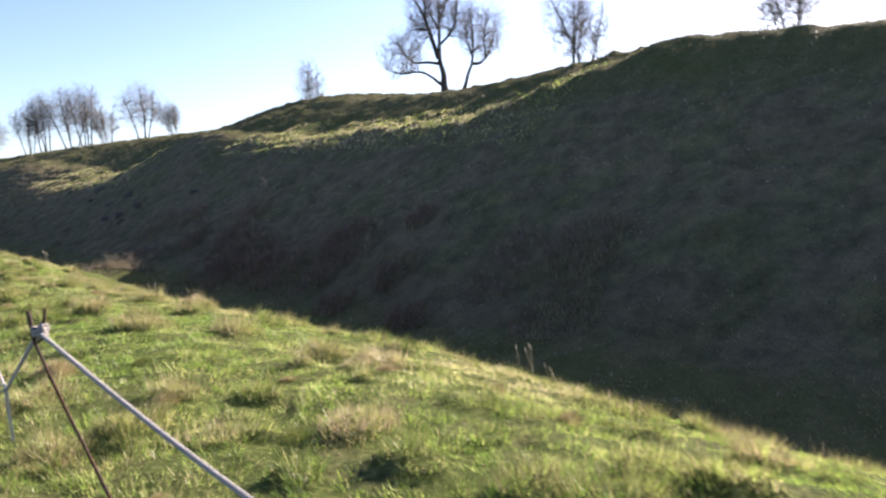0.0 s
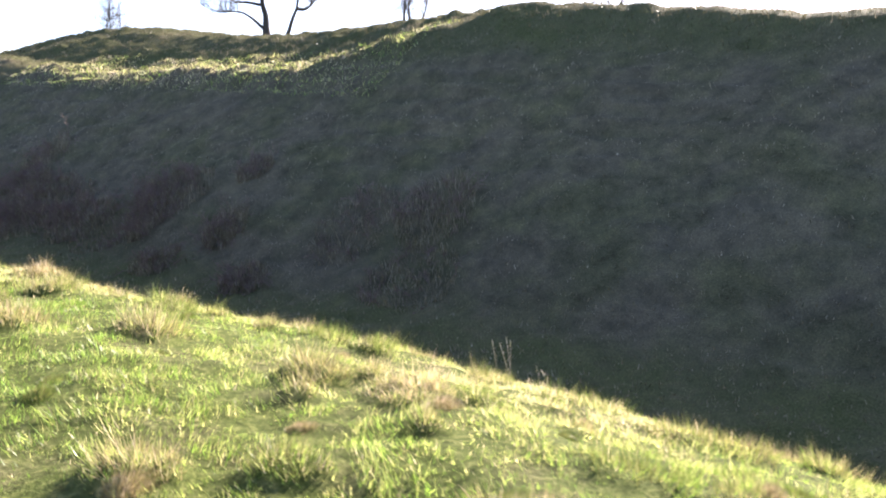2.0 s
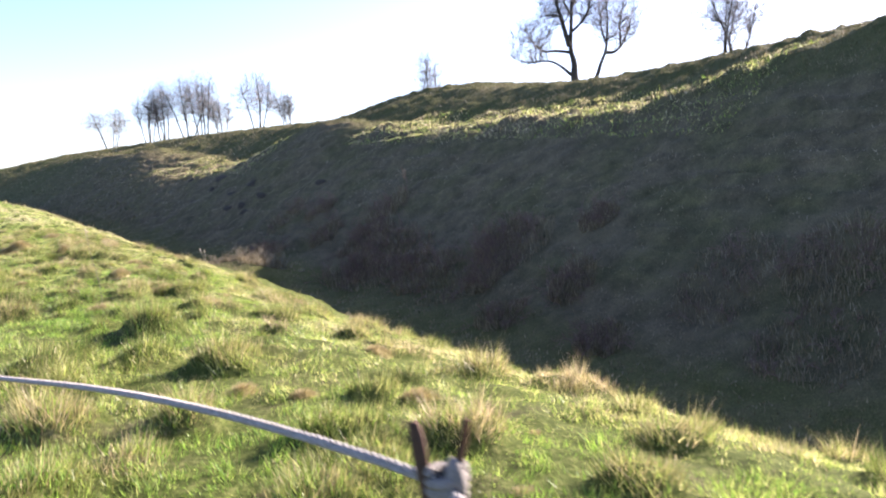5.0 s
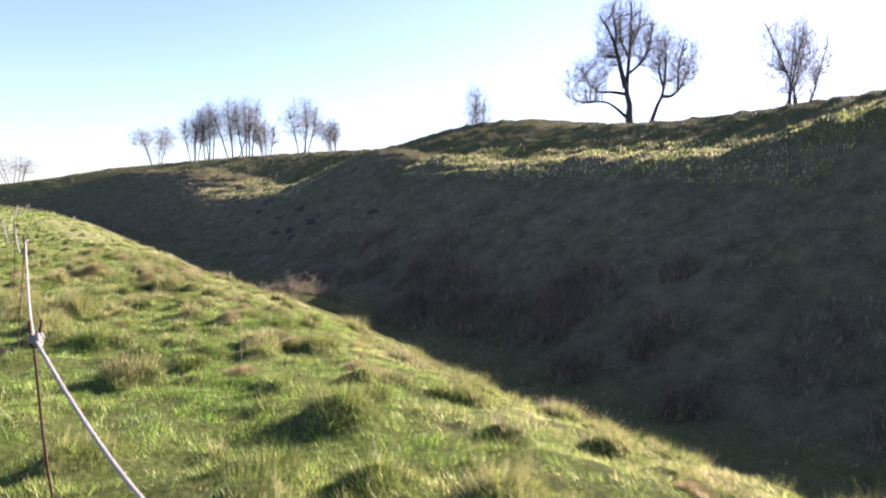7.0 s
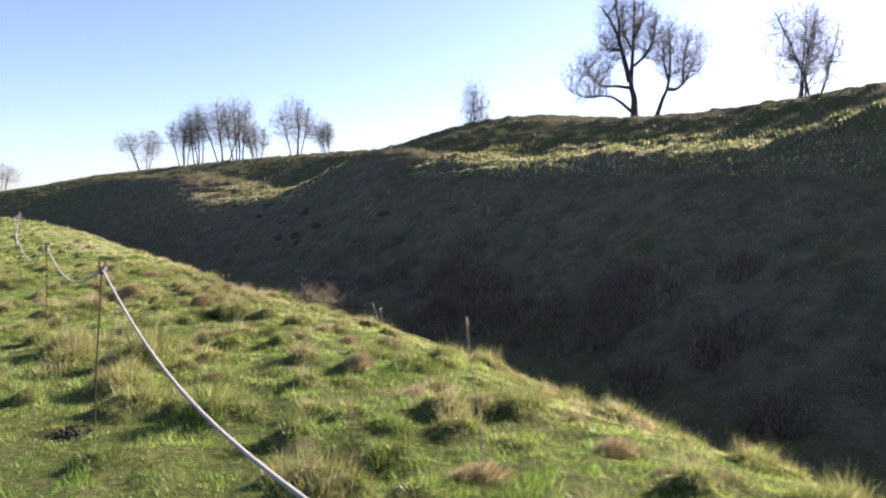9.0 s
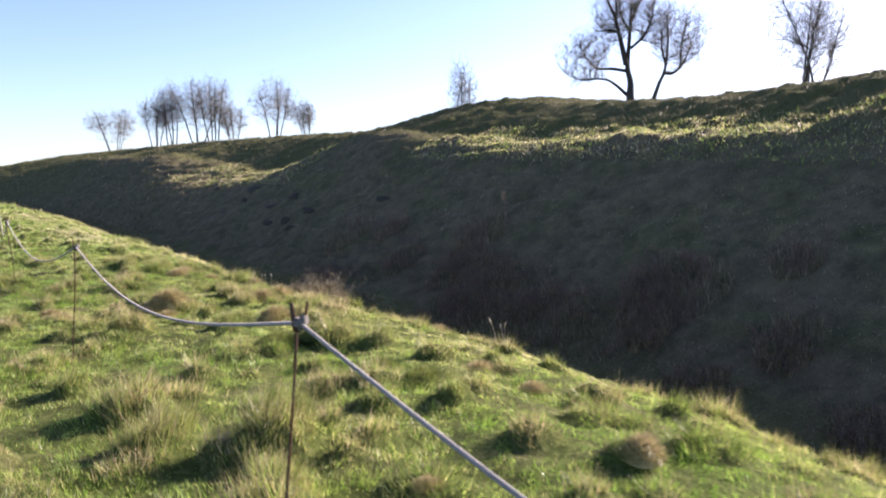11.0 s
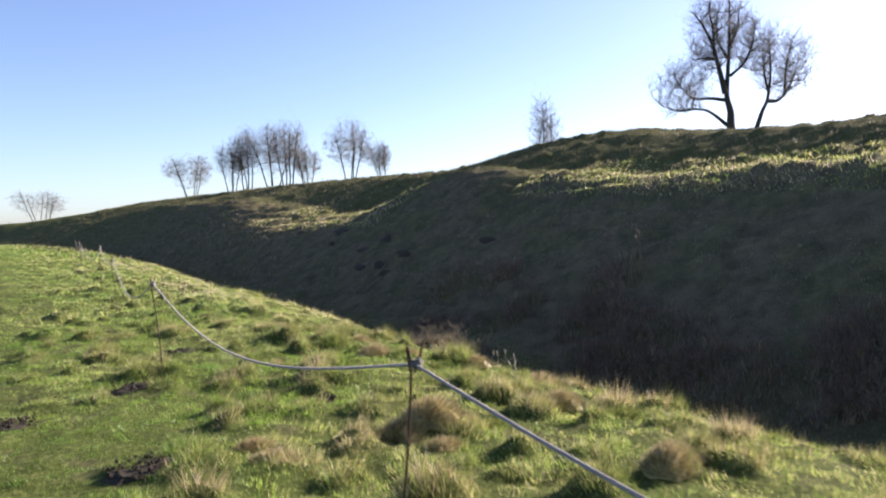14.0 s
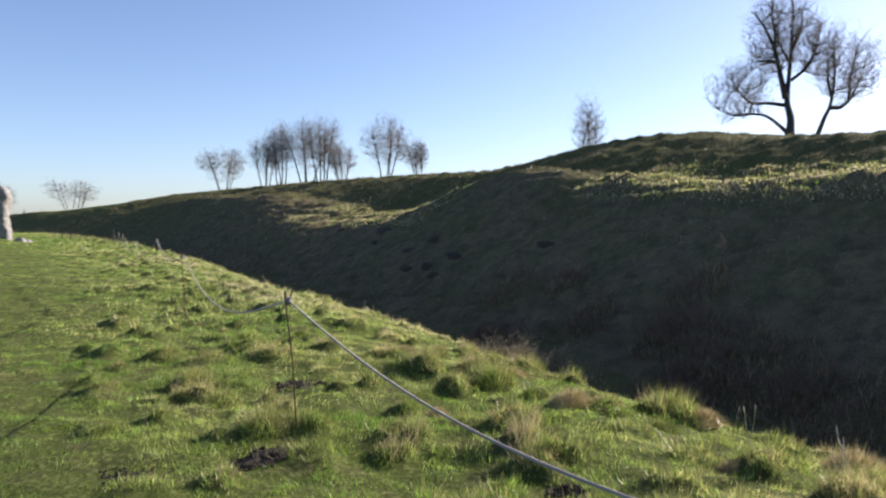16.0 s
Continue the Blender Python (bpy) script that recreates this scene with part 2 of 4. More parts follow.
def land(x, y, fine=True):
    s, u0 = to_su(x, y)
    u = u0 + bend(s)
    # the field
    z = 0.16 * (1 - step(7, 15, s)) + 0.9 * step(30, 76, s) * (1 - step(-3, 4, u))
    # the near side falls away from the lip
    v = np.clip(u - along(LIP, s) - 0.35 * vnoise(s * 0.22, s * 0.05, 5), 0, None)
    k, m = 0.07, 0.62
    vm = m / (2 * k)
    near = z - np.where(v < vm, k * v * v, k * vm * vm + m * (v - vm))
    base = along(FLOOR, s)
    near = -smooth_min(-near, -base, 1.2)
    # the outer bank
    wob = 0.5 * vnoise(s * 0.12, u * 0.1, 6) + 0.25 * vnoise(s * 0.35, u * 0.3, 7)
    face = base + (0.66 - 0.22 * step(122, 160, s)) * (u - 18.3 + 1.1 * wob)
    crest, shelf = along(CREST, s), along(SHELF, s) + 0.28 * vnoise(s * 0.28, u * 0.12, 22) + 0.16 * vnoise(s * 0.8, u * 0.3, 23)
    rise = np.interp(u, (31, 34.5, 41, 44, 60), (0.0, 0.06, 0.84, 1.0, 1.6))
    upper = shelf + (crest - shelf) * rise
    upper = np.where(u < 31, shelf + (u - 31) * np.minimum((crest - shelf) / 13, 0.22), upper)
    top = crest + 0.05 - 0.0006 * np.clip(u - 44, 0, 12) ** 2 - 0.05 * np.clip(u - 56, 0, 90)
    bank = smooth_min(smooth_min(face, upper, 0.5), top, 0.35)
    far = np.maximum(bank, base - 2)
    z = np.where(u > 12, -smooth_min(-near, -far, 1.6), near)
    z = z + 1.25 * np.exp(-((s - 40.5) / 3.2) ** 2 - ((u - 15.0) / 2.6) ** 2)
    if fine:
        inside = step(-6, -2, s) * (1 - step(150, 200, s))
        zone = rough_zone(s, u)
        on_bank = step(9, 15, u)
        z = z + zone * (1 - on_bank) * ((0.11 + 0.085 * step(4, 10, s)) * tussocks(x, y) * (1 - 0.6 * step(1.0, 4.0, u - along(LIP, s))) + 0.05 * vnoise(x * 1.1, y * 1.1, 11) + 0.026 * vnoise(x * 5, y * 5, 12)) * inside
        z = z + (1 - zone) * (0.028 * vnoise(x * 0.9, y * 0.9, 13) + 0.034 * vnoise(x * 4.3, y * 4.3, 14)) * inside
        # sheep tracks and hummocks on the bank
        tr = np.sin(2 * math.pi * (z / 0.62 + 0.35 * vnoise(s * 0.15, u * 0.2, 15))) * step(17, 20, u) * (1 - step(29, 33, u))
        z = z + on_bank * inside * (0.13 * tr * (0.6 + 0.5 * vnoise(s * 0.3, u * 0.3, 19)) + (0.13 * vnoise(x * 0.8, y * 0.8, 16) + 0.09 * vnoise(x * 2.1, y * 2.1, 17)) * (1 - 0.25 * step(28, 31, u)))
        z = z + inside * step(27.5, 30.5, u) * (1 - step(46, 52, u)) * (0.12 * np.abs(vnoise(x * 0.55, y * 0.55, 18)) + 0.27 * tussocks(x * 0.45, y * 0.45) * step(15, 24, s))
        z = z - 0.05 * np.clip(np.abs(s) - 260, 0, 100) * 0.02
    return z


def height(x, y):
    return float(land(np.array([float(x)]), np.array([float(y)]))[0])


def mesh_from(name, verts, faces, material, smooth=True, **attributes):
    """One mesh from arrays: faces all with the same number of corners."""
    verts, faces = np.asarray(verts, np.float32), np.asarray(faces, np.int32)
    me = bpy.data.meshes.new(name)
    me.vertices.add(len(verts))
    me.vertices.foreach_set("co", verts.ravel())
    k = faces.shape[1]
    me.loops.add(faces.size)
    me.loops.foreach_set("vertex_index", faces.ravel())
    me.polygons.add(len(faces))
    me.polygons.foreach_set("loop_start", np.arange(0, faces.size, k, dtype=np.int32))
    me.polygons.foreach_set("use_smooth", np.full(len(faces), smooth))
    for key, values in attributes.items():
        me.attributes.new(key, "FLOAT", "POINT").data.foreach_set("value", np.asarray(values, np.float32))
    me.materials.append(material)
    me.update()
    return me


def build_ground():
    def spread(first, last, steps):
        return first + (last - first) * (np.linspace(0, 1, steps) ** 3)
    s = np.concatenate((spread(-7, -3500, 26)[::-1], np.arange(-6.9, -2.5, 0.2), np.arange(-2.5, 27, 0.062), np.arange(27, 40, 0.14), np.arange(40, 112, 0.38), np.arange(112, 260, 1.5), spread(261, 3500, 26)))
    u = np.concatenate((spread(-14, -3500, 26)[::-1], np.arange(-13.5, -4, 0.5), np.arange(-4, -1, 0.11), np.arange(-1, 5.6, 0.062), np.arange(5.6, 8, 0.14), np.arange(8, 50, 0.30), np.arange(50, 96, 2.0), spread(97, 3500, 26)))
    gs, gu = np.meshgrid(s, u, indexing="ij")
    x, y = to_xy(gs.ravel(), gu.ravel())
    z = land(x, y)
    away = np.maximum(np.abs(gs.ravel()), np.abs(gu.ravel()))
    z = np.where(away > 500, np.minimum(z, 0.0), z)
    a, b = len(s), len(u)
    idx = np.arange(a * b).reshape(a, b)
    faces = np.stack((idx[:-1, :-1], idx[:-1, 1:], idx[1:, 1:], idx[1:, :-1]), -1).reshape(-1, 4)[:, ::-1]
    ub = gu.ravel() + bend(gs.ravel())
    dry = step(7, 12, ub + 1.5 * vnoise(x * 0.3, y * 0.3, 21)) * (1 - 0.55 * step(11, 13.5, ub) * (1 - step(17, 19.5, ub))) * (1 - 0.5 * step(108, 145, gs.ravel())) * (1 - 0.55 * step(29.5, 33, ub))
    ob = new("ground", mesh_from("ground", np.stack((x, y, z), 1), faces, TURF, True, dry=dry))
    tagged(ob, "grassy field, chalk ditch and high outer bank", "ground", kind="structure")


build_ground()

# ---------------------------------------------------------------- grass


def blades(name, x, y, h, w, tint, lean, rng, label, tri=False, parent=None, sink=0.01, z=None, material=None, way=None):
    """Grass blades at the given places; three triangles each, or one."""
    n = len(x)
    if z is None:
        z = land(x, y)
    z = z - sink
    a = rng.uniform(0, 2 * math.pi, n)
    wx, wy = np.cos(a) * w / 2, np.sin(a) * w / 2
    b = math.pi * (vnoise(x * 1.4, y * 1.4, 35) + 0.6 * vnoise(x * 4, y * 4, 36)) * 2 + rng.normal(0, 0.9, n)
    if way is not None:
        b = way + rng.normal(0, 0.6, n)
    dx, dy = np.cos(b) * lean * h, np.sin(b) * lean * h
    p = np.stack((x, y, z), 1)
    side = np.stack((wx, wy, 0 * wx), 1)
    tip = p + np.stack((dx, dy, h * np.sqrt(np.clip(1 - lean * lean * 0.6, 0.15, 1))), 1)
    if tri:
        v = np.stack((p - side, p + side, tip), 1).reshape(-1, 3)
        f = np.arange(3 * n).reshape(-1, 3)
        t = np.repeat(tint, 3)
    else:
        mid = p + np.stack((dx * 0.32, dy * 0.32, h * 0.6), 1)
        v = np.stack((p - side, p + side, mid + side * 0.75, mid - side * 0.75, tip), 1).reshape(-1, 3)
        o = np.arange(n)[:, None] * 5
        f = np.concatenate((o + np.array((0, 1, 2)), o + np.array((0, 2, 3)), o + np.array((3, 2, 4))))
        t = np.repeat(tint, 5)
    me = mesh_from(name, v, f, material or GRASS, False, tint=t)
    ob = new(name, me)
    if parent is not None:
        ob.parent = parent
    return ob


def sward(name, s0, s1, u0, u1, per_m2, h, w, label, seed, tri=True, keep=None, material=None, domes=False, shift=0.0):
    rng = np.random.default_rng(seed)
    n = int((s1 - s0) * (u1 - u0) * per_m2)
    s, u = rng.uniform(s0, s1, n), rng.uniform(u0, u1, n)
    x, y = to_xy(s, u)
    ub = u + bend(s)
    if keep is not None:
        k = keep(s, ub) > rng.uniform(0, 1, n)
        s, u, ub, x, y = s[k], u[k], ub[k], x[k], y[k]
    if domes:
        k = np.clip(3.0 * tussocks(x, y), 0, 1) * rough_zone(s, ub) > rng.uniform(0, 1, len(s))
        s, u, ub, x, y = s[k], u[k], ub[k], x[k], y[k]
    n = len(s)
    zone, (tus, tone) = rough_zone(s, ub), hummocks(x, y)
    patch = vnoise(x * 0.55, y * 0.55, 31) + 0.7 * vnoise(x * 1.7, y * 1.7, 32) + 0.6 * zone * vnoise(x * 3.6, y * 3.6, 33)
    bank = step(7, 12, ub)
    tint = 0.12 + 0.27 * patch + 0.20 * zone * np.clip(tus * 1.6, 0, 1) + 0.40 * bank + rng.normal(0, 0.12 + 0.13 * zone, n) + 0.07 * zone + 0.22 * step(0.8, 2.6, ub - along(LIP, s)) * (1 - bank) + shift
    way = None
    if domes:
        e = 0.04
        way = np.arctan2(tus - tussocks(x, y + e), tus - tussocks(x + e, y))
        tint = 0.06 + 0.52 * tone + 0.22 * tus + rng.normal(0, 0.16, n)
    clump = np.clip(1 + 0.75 * vnoise(x * 7.3, y * 7.3, 37) + 0.45 * vnoise(x * 15, y * 15, 38), 0.2, None)
    hh = h * clump * rng.uniform(0.4, 1.25, n) * (0.45 + 0.55 * zone) * (0.75 + (0.8 + 0.35 * step(9, 15, s)) * tus * zone * (1 - 0.6 * step(6, 9, ub)))
    ob = blades(name, x, y, hh, w * rng.uniform(0.7, 1.3, n), np.clip(tint, 0, 1), rng.uniform(0.15, 0.85, n), rng, label, tri, material=material, way=way)
    return tagged(ob, label, "grass", kind="stuff")


def patchy(s, u):
    """Thick and thin growth."""
    return np.clip(0.62 + 0.35 * vnoise(s * 1.6, u * 1.6, 51) + 0.45 * vnoise(s * 4.3, u * 4.3, 52) + 0.75 * vnoise(s * 10.5, u * 10.5, 56), 0.04, 1)


sward("grass", -2.5, 30, -1.8, 5.5, 5600, 0.058, 0.0048, "short green and straw-coloured grass beside the rope", 41, keep=patchy)
sward("grass", 9, 30, -5.6, -1.8, 4600, 0.055, 0.0052, "short cropped green grass of the field", 42, keep=patchy)
sward("grass", 9, 46, -9.5, -5.6, 700, 0.055, 0.009, "short cropped green grass of the field", 49)
sward("grass", 30, 46, -5.6, -1, 700, 0.055, 0.009, "short cropped green grass of the field", 50)
sward("grass", 30, 62, -1, 9, 700, 0.07, 0.010, "rough yellowing grass along the ditch edge", 43)
sward("bleached_grass", 31, 52, 2.5, 7.0, 900, 0.12, 0.008, "long bleached grass along the ditch edge", 57, shift=0.62, keep=lambda s, u: np.exp(-((u - along(LIP, s) - 0.5) / 0.55) ** 2) * np.clip(0.4 + 1.1 * vnoise(s * 1.1, u * 1.1, 58), 0, 1))
sward("grass", 60, 130, -4, 9, 40, 0.16, 0.05, "rough yellowing grass along the ditch edge", 46)
sward("tussocky_grass", -2.5, 28, -0.8, 5.6, 5200, 0.085, 0.0042, "drooping straw and green grass on the hummocks", 53, material=TUSSOCK, domes=True)
# Bank blades: old grass whose colour also carries the shade of the slope.
sward("grass", -12, 75, 8, 31, 40, 0.13, 0.026, "long withered grass on the bank, colour darkened for its shade", 44, material=SHADED_OLD_GRASS)
sward("grass", -12, 75, 31, 47, 55, 0.20, 0.030, "tufted green and withered grass below the bank's crest", 54, material=SHADED_OLD_GRASS, shift=-0.35)
sward("grass", 75, 170, 6, 47, 12, 0.30, 0.06, "long withered grass on the bank, colour darkened for its shade", 45, material=SHADED_OLD_GRASS, shift=-0.15)
# Strips of the brighter GRASS put the shelf's sunlight into the blade colour.
sward("grass", 22, 54, 28.5, 36.5, 70, 0.20, 0.03, "yellow-green grass on the bank's sunlit shelf, colour brightened for the sun", 47, material=GRASS, shift=-0.05)
sward("grass", 66, 94, 25.5, 33, 40, 0.20, 0.04, "yellow-green grass on the bank's sunlit shelf, colour brightened for the sun", 48, material=GRASS)
sward("grass", 5, 60, 12.5, 17.5, 26, 0.16, 0.045, "pale frosted tufts on the ditch floor", 55, material=SHADED_OLD_GRASS, shift=0.35, keep=lambda s, u: np.clip(2.2 * vnoise(s * 0.9, u * 0.9, 71), 0, 1))

# ---------------------------------------------------------------- builders


def tube(points, radii, sides=6, closed_tip=False):
    """A tube round a line of points: arrays of vertices and of four-cornered faces."""
    pts = np.asarray(points, float)
    rad = np.broadcast_to(np.asarray(radii, float), (len(pts),))
    way = np.gradient(pts, axis=0)
    way /= np.linalg.norm(way, axis=1)[:, None] + 1e-9
    ref = np.array((0.0, 0.0, 1.0)) if abs(way[0][2]) < 0.9 else np.array((1.0, 0.0, 0.0))
    a = np.cross(way, ref)
    a /= np.linalg.norm(a, axis=1)[:, None] + 1e-9
    b = np.cross(way, a)
    ang = np.linspace(0, 2 * math.pi, sides, endpoint=False)
    ring = a[:, None, :] * np.cos(ang)[None, :, None] + b[:, None, :] * np.sin(ang)[None, :, None]
    v = (pts[:, None, :] + ring * rad[:, None, None]).reshape(-1, 3)
    n = len(pts)
    i = np.arange(n - 1)[:, None] * sides
    j = np.arange(sides)[None, :]
    k = (j + 1) % sides
    f = np.stack((i + j, i + k, i + sides + k, i + sides + j), -1).reshape(-1, 4)
    caps = [[base + q for q in (0, 1, 2, 3 % sides)] if sides == 4 else [base, base + sides // 3, base + 2 * sides // 3, base + sides - 1] for base in (0, (n - 1) * sides)] if sides > 3 else []
    if caps:
        f = np.concatenate((f, np.array(caps)))
    return v, f


def joined(pieces):
    vs, fs, o = [], [], 0
    for v, f in pieces:
        vs.append(v)
        fs.append(f + o)
        o += len(v)
    return np.concatenate(vs), np.concatenate(fs)


def part(name, pieces, material, parent=None, label="", smooth=True):
    v, f = joined(pieces)
    ob = new(name, mesh_from(name, v, f, material, smooth))
    if parent is not None:
        ob.parent = parent
    return tagged(ob, label) if label else ob


def thing(name, x, y, z, label, category, group=""):
    ob = new(name)
    ob.empty_display_size = 0.2
    ob.matrix_world = pose(x, y, z)
    return tagged(ob, label, category, group)


# ---------------------------------------------------------------- rope fence along the ditch
# knot of the rope on each pin, and the pin's foot
PINS = [((0.012, 0.307, 1.034), (0.27, 0.33)), ((-2.293, 3.605, 1.0), (-2.25, 3.63)), ((-5.79, 6.614, 0.986), (-5.69, 6.61)),
        ((-9.097, 10.929, 1.045), (-9.15, 10.86)), ((-12.071, 14.624, 0.97), (-12.17, 14.69)), ((-15.589, 18.79, 0.97), (-15.54, 18.85)),
        ((-19.49, 24.11, 1.0), (-19.47, 24.14)), ((-22.45, 28.15, 1.13), (-22.46, 28.18)), ((-26.2, 33.0, 0.95), (-26.2, 33.0)),
        ((-30.0, 38.2, 0.93), (-30.03, 38.2)), ((-33.66, 43.45, 0.95), (-33.66, 43.45)), ((-37.6, 48.9, 0.95), (-37.6, 48.9)), ((-41.6, 54.2, 0.95), (-41.6, 54.2)),
        ((3.12, -2.80, 1.04), (3.12, -2.80))]


def fence_pin(knot, foot, seed):
    """Iron pin with a flattened head and a hooked prong, driven into the turf."""
    rng = np.random.default_rng(seed)
    fx, fy = foot
    fz = height(fx, fy)
    ob = thing("fence_pin", fx, fy, fz, "thin rusted iron fencing pin stuck in grass", "fence pin", "pins of the rope fence")
    kx, ky, kz = knot[0] - fx, knot[1] - fy, knot[2] - fz
    side = np.array((S_WAY[0], S_WAY[1], 0.0))
    out = np.array((U_WAY[0], U_WAY[1], 0.0))
    axis = np.array((kx, ky, kz))
    t = np.linspace(-0.12, 1.0, 9)[:, None]
    sway = np.stack((0.006 * np.sin(t[:, 0] * 5 + seed), 0.006 * np.cos(t[:, 0] * 4 + seed), 0 * t[:, 0]), 1)
    part("shaft", [tube(axis * t + sway, 0.0052, 8)], IRON, ob)
    # flattened head rising past the knot, leaning along the fence
    h0, h1 = axis + np.array((0, 0, -0.03)), axis + side * 0.020 + np.array((0, 0, 0.062))
    lev = np.linspace(0, 1, 7)
    ring = []
    for k in lev:
        c = h0 + (h1 - h0) * k
        wide, thick = 0.006 + 0.007 * math.sin(min(k * 1.25, 1) * math.pi * 0.62), 0.006
        if k > 0.99:
            wide *= 0.6
        for q in range(10):
            a = 2 * math.pi * q / 10
            ring.append(c + side * wide * math.cos(a) + out * thick * math.sin(a))
    v = np.array(ring)
    i = np.arange(6)[:, None] * 10
    j = np.arange(10)[None, :]
    f = np.stack((i + j, i + (j + 1) % 10, i + 10 + (j + 1) % 10, i + 10 + j), -1).reshape(-1, 4)
    f = np.concatenate((f, [[60, 62, 65, 68]]))
    part("head", [(v, f)], IRON, ob, "flattened rusted head")
    w = np.linspace(0, 1, 8)[:, None]
    aside = (out - side) * 0.7
    hook = axis + np.array((0, 0, -0.03)) + aside * (0.012 + 0.034 * w) + np.array((0, 0, 1.0)) * (0.10 * w ** 1.4 - 0.01 * np.sin(w * math.pi))
    part("prong", [tube(hook, 0.0055 - 0.001 * w[:, 0], 7)], IRON, ob)
    return ob


def strands(line, radius=0.0125, lay=0.055, per_turn=9):
    """Three twisted strands along a smooth line."""
    line = np.asarray(line)
    seg = np.linalg.norm(np.diff(line, axis=0), axis=1)
    dist = np.concatenate(((0,), np.cumsum(seg)))
    n = max(int(dist[-1] / lay * per_turn), 12)
    d = np.linspace(0, dist[-1], n)
    p = np.stack([np.interp(d, dist, line[:, k]) for k in range(3)], 1)
    way = np.gradient(p, axis=0)
    way /= np.linalg.norm(way, axis=1)[:, None]
    a = np.cross(way, (0, 0, 1.0))
    a /= np.linalg.norm(a, axis=1)[:, None]
    b = np.cross(way, a)
    out = []
    for k in range(3):
        th = 2 * math.pi * (d / lay + k / 3)
        out.append(tube(p + (a * np.cos(th)[:, None] + b * np.sin(th)[:, None]) * radius * 0.62, radius * 0.455, 6))
    return out


def rope_fence():
    rope = thing("rope", 0, 0, 0, "pale grey twisted rope slung between rusted iron pins", "rope")
    rope.matrix_world = Matrix()
    order = [PINS[13]] + PINS[:13]
    for i, (a, b) in enumerate(zip(order[:-1], order[1:])):
        p, q = np.array(a[0]), np.array(b[0])
        t = np.linspace(0, 1, 40)[:, None]
        line = p + (q - p) * t
        if i == 1:                       # drawn down by the strip tied to it
            sag = np.interp(t[:, 0], (0, 0.335, 1.0), (0, 0.445, 0)) + 0.06 * np.sin(np.clip((t[:, 0] - 0.335) / 0.665, 0, 1) * math.pi)
        else:
            span = np.linalg.norm(q - p)
            sag = (0.30 * np.sin(math.pi * t[:, 0] ** 1.6)) if i == 2 else (0.37 if i == 0 else 0.235 if i == 4 else 0.24 if i == 5 else 0.20) * (span / 4.8) ** 2 * np.sin(math.pi * t[:, 0])
        line[:, 2] -= sag
        line[:, :2] += (U_WAY - S_WAY) * 0.012
        far = i > 7
        part("rope_span", strands(line, 0.0069, 0.044, 5 if far else 9), ROPE, rope)
        # the knot: three turns round the pin and a lump
        th = np.linspace(0, 2 * math.pi * 2.6, 46)
        c = np.array(b[0])
        aside = np.array((*((U_WAY - S_WAY) * 0.7), 0.0))
        away = np.array((*((U_WAY + S_WAY) * 0.7), 0.0))
        mid = c + aside * 0.020
        ring = th[:, None]
        turn = mid + aside * np.cos(ring) * 0.017 + away * np.sin(ring) * 0.017 + np.array((0, 0, 1.0)) * (0.026 * (ring / th[-1] - 0.5))
        hitch = mid + aside * (0.008 + 0.010 * np.cos(ring * 0.5)) + away * np.cos(ring * 0.8) * 0.012 + np.array((0, 0, 1.0)) * np.sin(ring * 0.8) * 0.022
        if i < 9:
            part("knot", [tube(turn, 0.0072, 6), tube(hitch, 0.0072, 6)], KNOT, rope, "dirty grey rope knot round the pin")


for i, (knot, foot) in enumerate(PINS):
    fence_pin(knot, foot, i)
rope_fence()


def hanging_strip():
    ob = thing("metal_strip", -0.762, 1.415, 0.575, "bent grey metal strip hanging from the rope", "strip")
    pieces = []
    for dx, tilt in ((0.0, 0.0), (0.012, 0.05)):
        t = np.linspace(0, 1, 6)
        rows = []
        for k in t:
            c = np.array((*(S_WAY * (dx + tilt * k * 0.2)), 0.01 - 0.25 * k)) + np.array((*(U_WAY * (0.006 + dx)), 0))
            w = 0.016 - 0.007 * k
            for sx, sy in ((-1, -1), (1, -1), (1, 1), (-1, 1)):
                rows.append(c + np.array((*(S_WAY * w * sx + U_WAY * 0.0012 * sy), 0)))
        v = np.array(rows)
        i = np.arange(5)[:, None] * 4
        j = np.arange(4)[None, :]
        f = np.stack((i + j, i + (j + 1) % 4, i + 4 + (j + 1) % 4, i + 4 + j), -1).reshape(-1, 4)
        pieces.append((v, np.concatenate((f, [[0, 1, 2, 3], [20, 21, 22, 23]]))))
    part("strip", pieces, STRIP, ob, smooth=False)
    th = np.linspace(0, 2 * math.pi, 16)
    loop = np.stack((np.cos(th) * 0.016 * U_WAY[0], np.cos(th) * 0.016 * U_WAY[1], np.sin(th) * 0.017 + 0.012), 1)
    part("loop", [tube(loop, 0.004, 6)], ROPE, ob, "pale cord loop round the rope")


hanging_strip()

# ---------------------------------------------------------------- bare trees


def limb(rng, p, way, length, r0, r1, wander, lift, segments):
    """A wandering line of points with tapering radii."""
    pts, rad = [np.array(p, float)], [r0]
    d = np.array(way, float)
    d /= np.linalg.norm(d)
    for k in range(segments):
        d = d + rng.normal(0, wander, 3) + np.array((0, 0, lift))
        d /= np.linalg.norm(d)
        pts.append(pts[-1] + d * length / segments)
        rad.append(r0 + (r1 - r0) * (k + 1) / segments)
    return np.array(pts), np.array(rad)


def offshoot(rng, d, angle):
    """A way that leaves d by about that angle, in radians."""
    d = d / (np.linalg.norm(d) + 1e-9)
    s = np.cross(d, rng.normal(0, 1, 3))
    s /= np.linalg.norm(s) + 1e-9
    return d * math.cos(angle) + s * math.sin(angle)


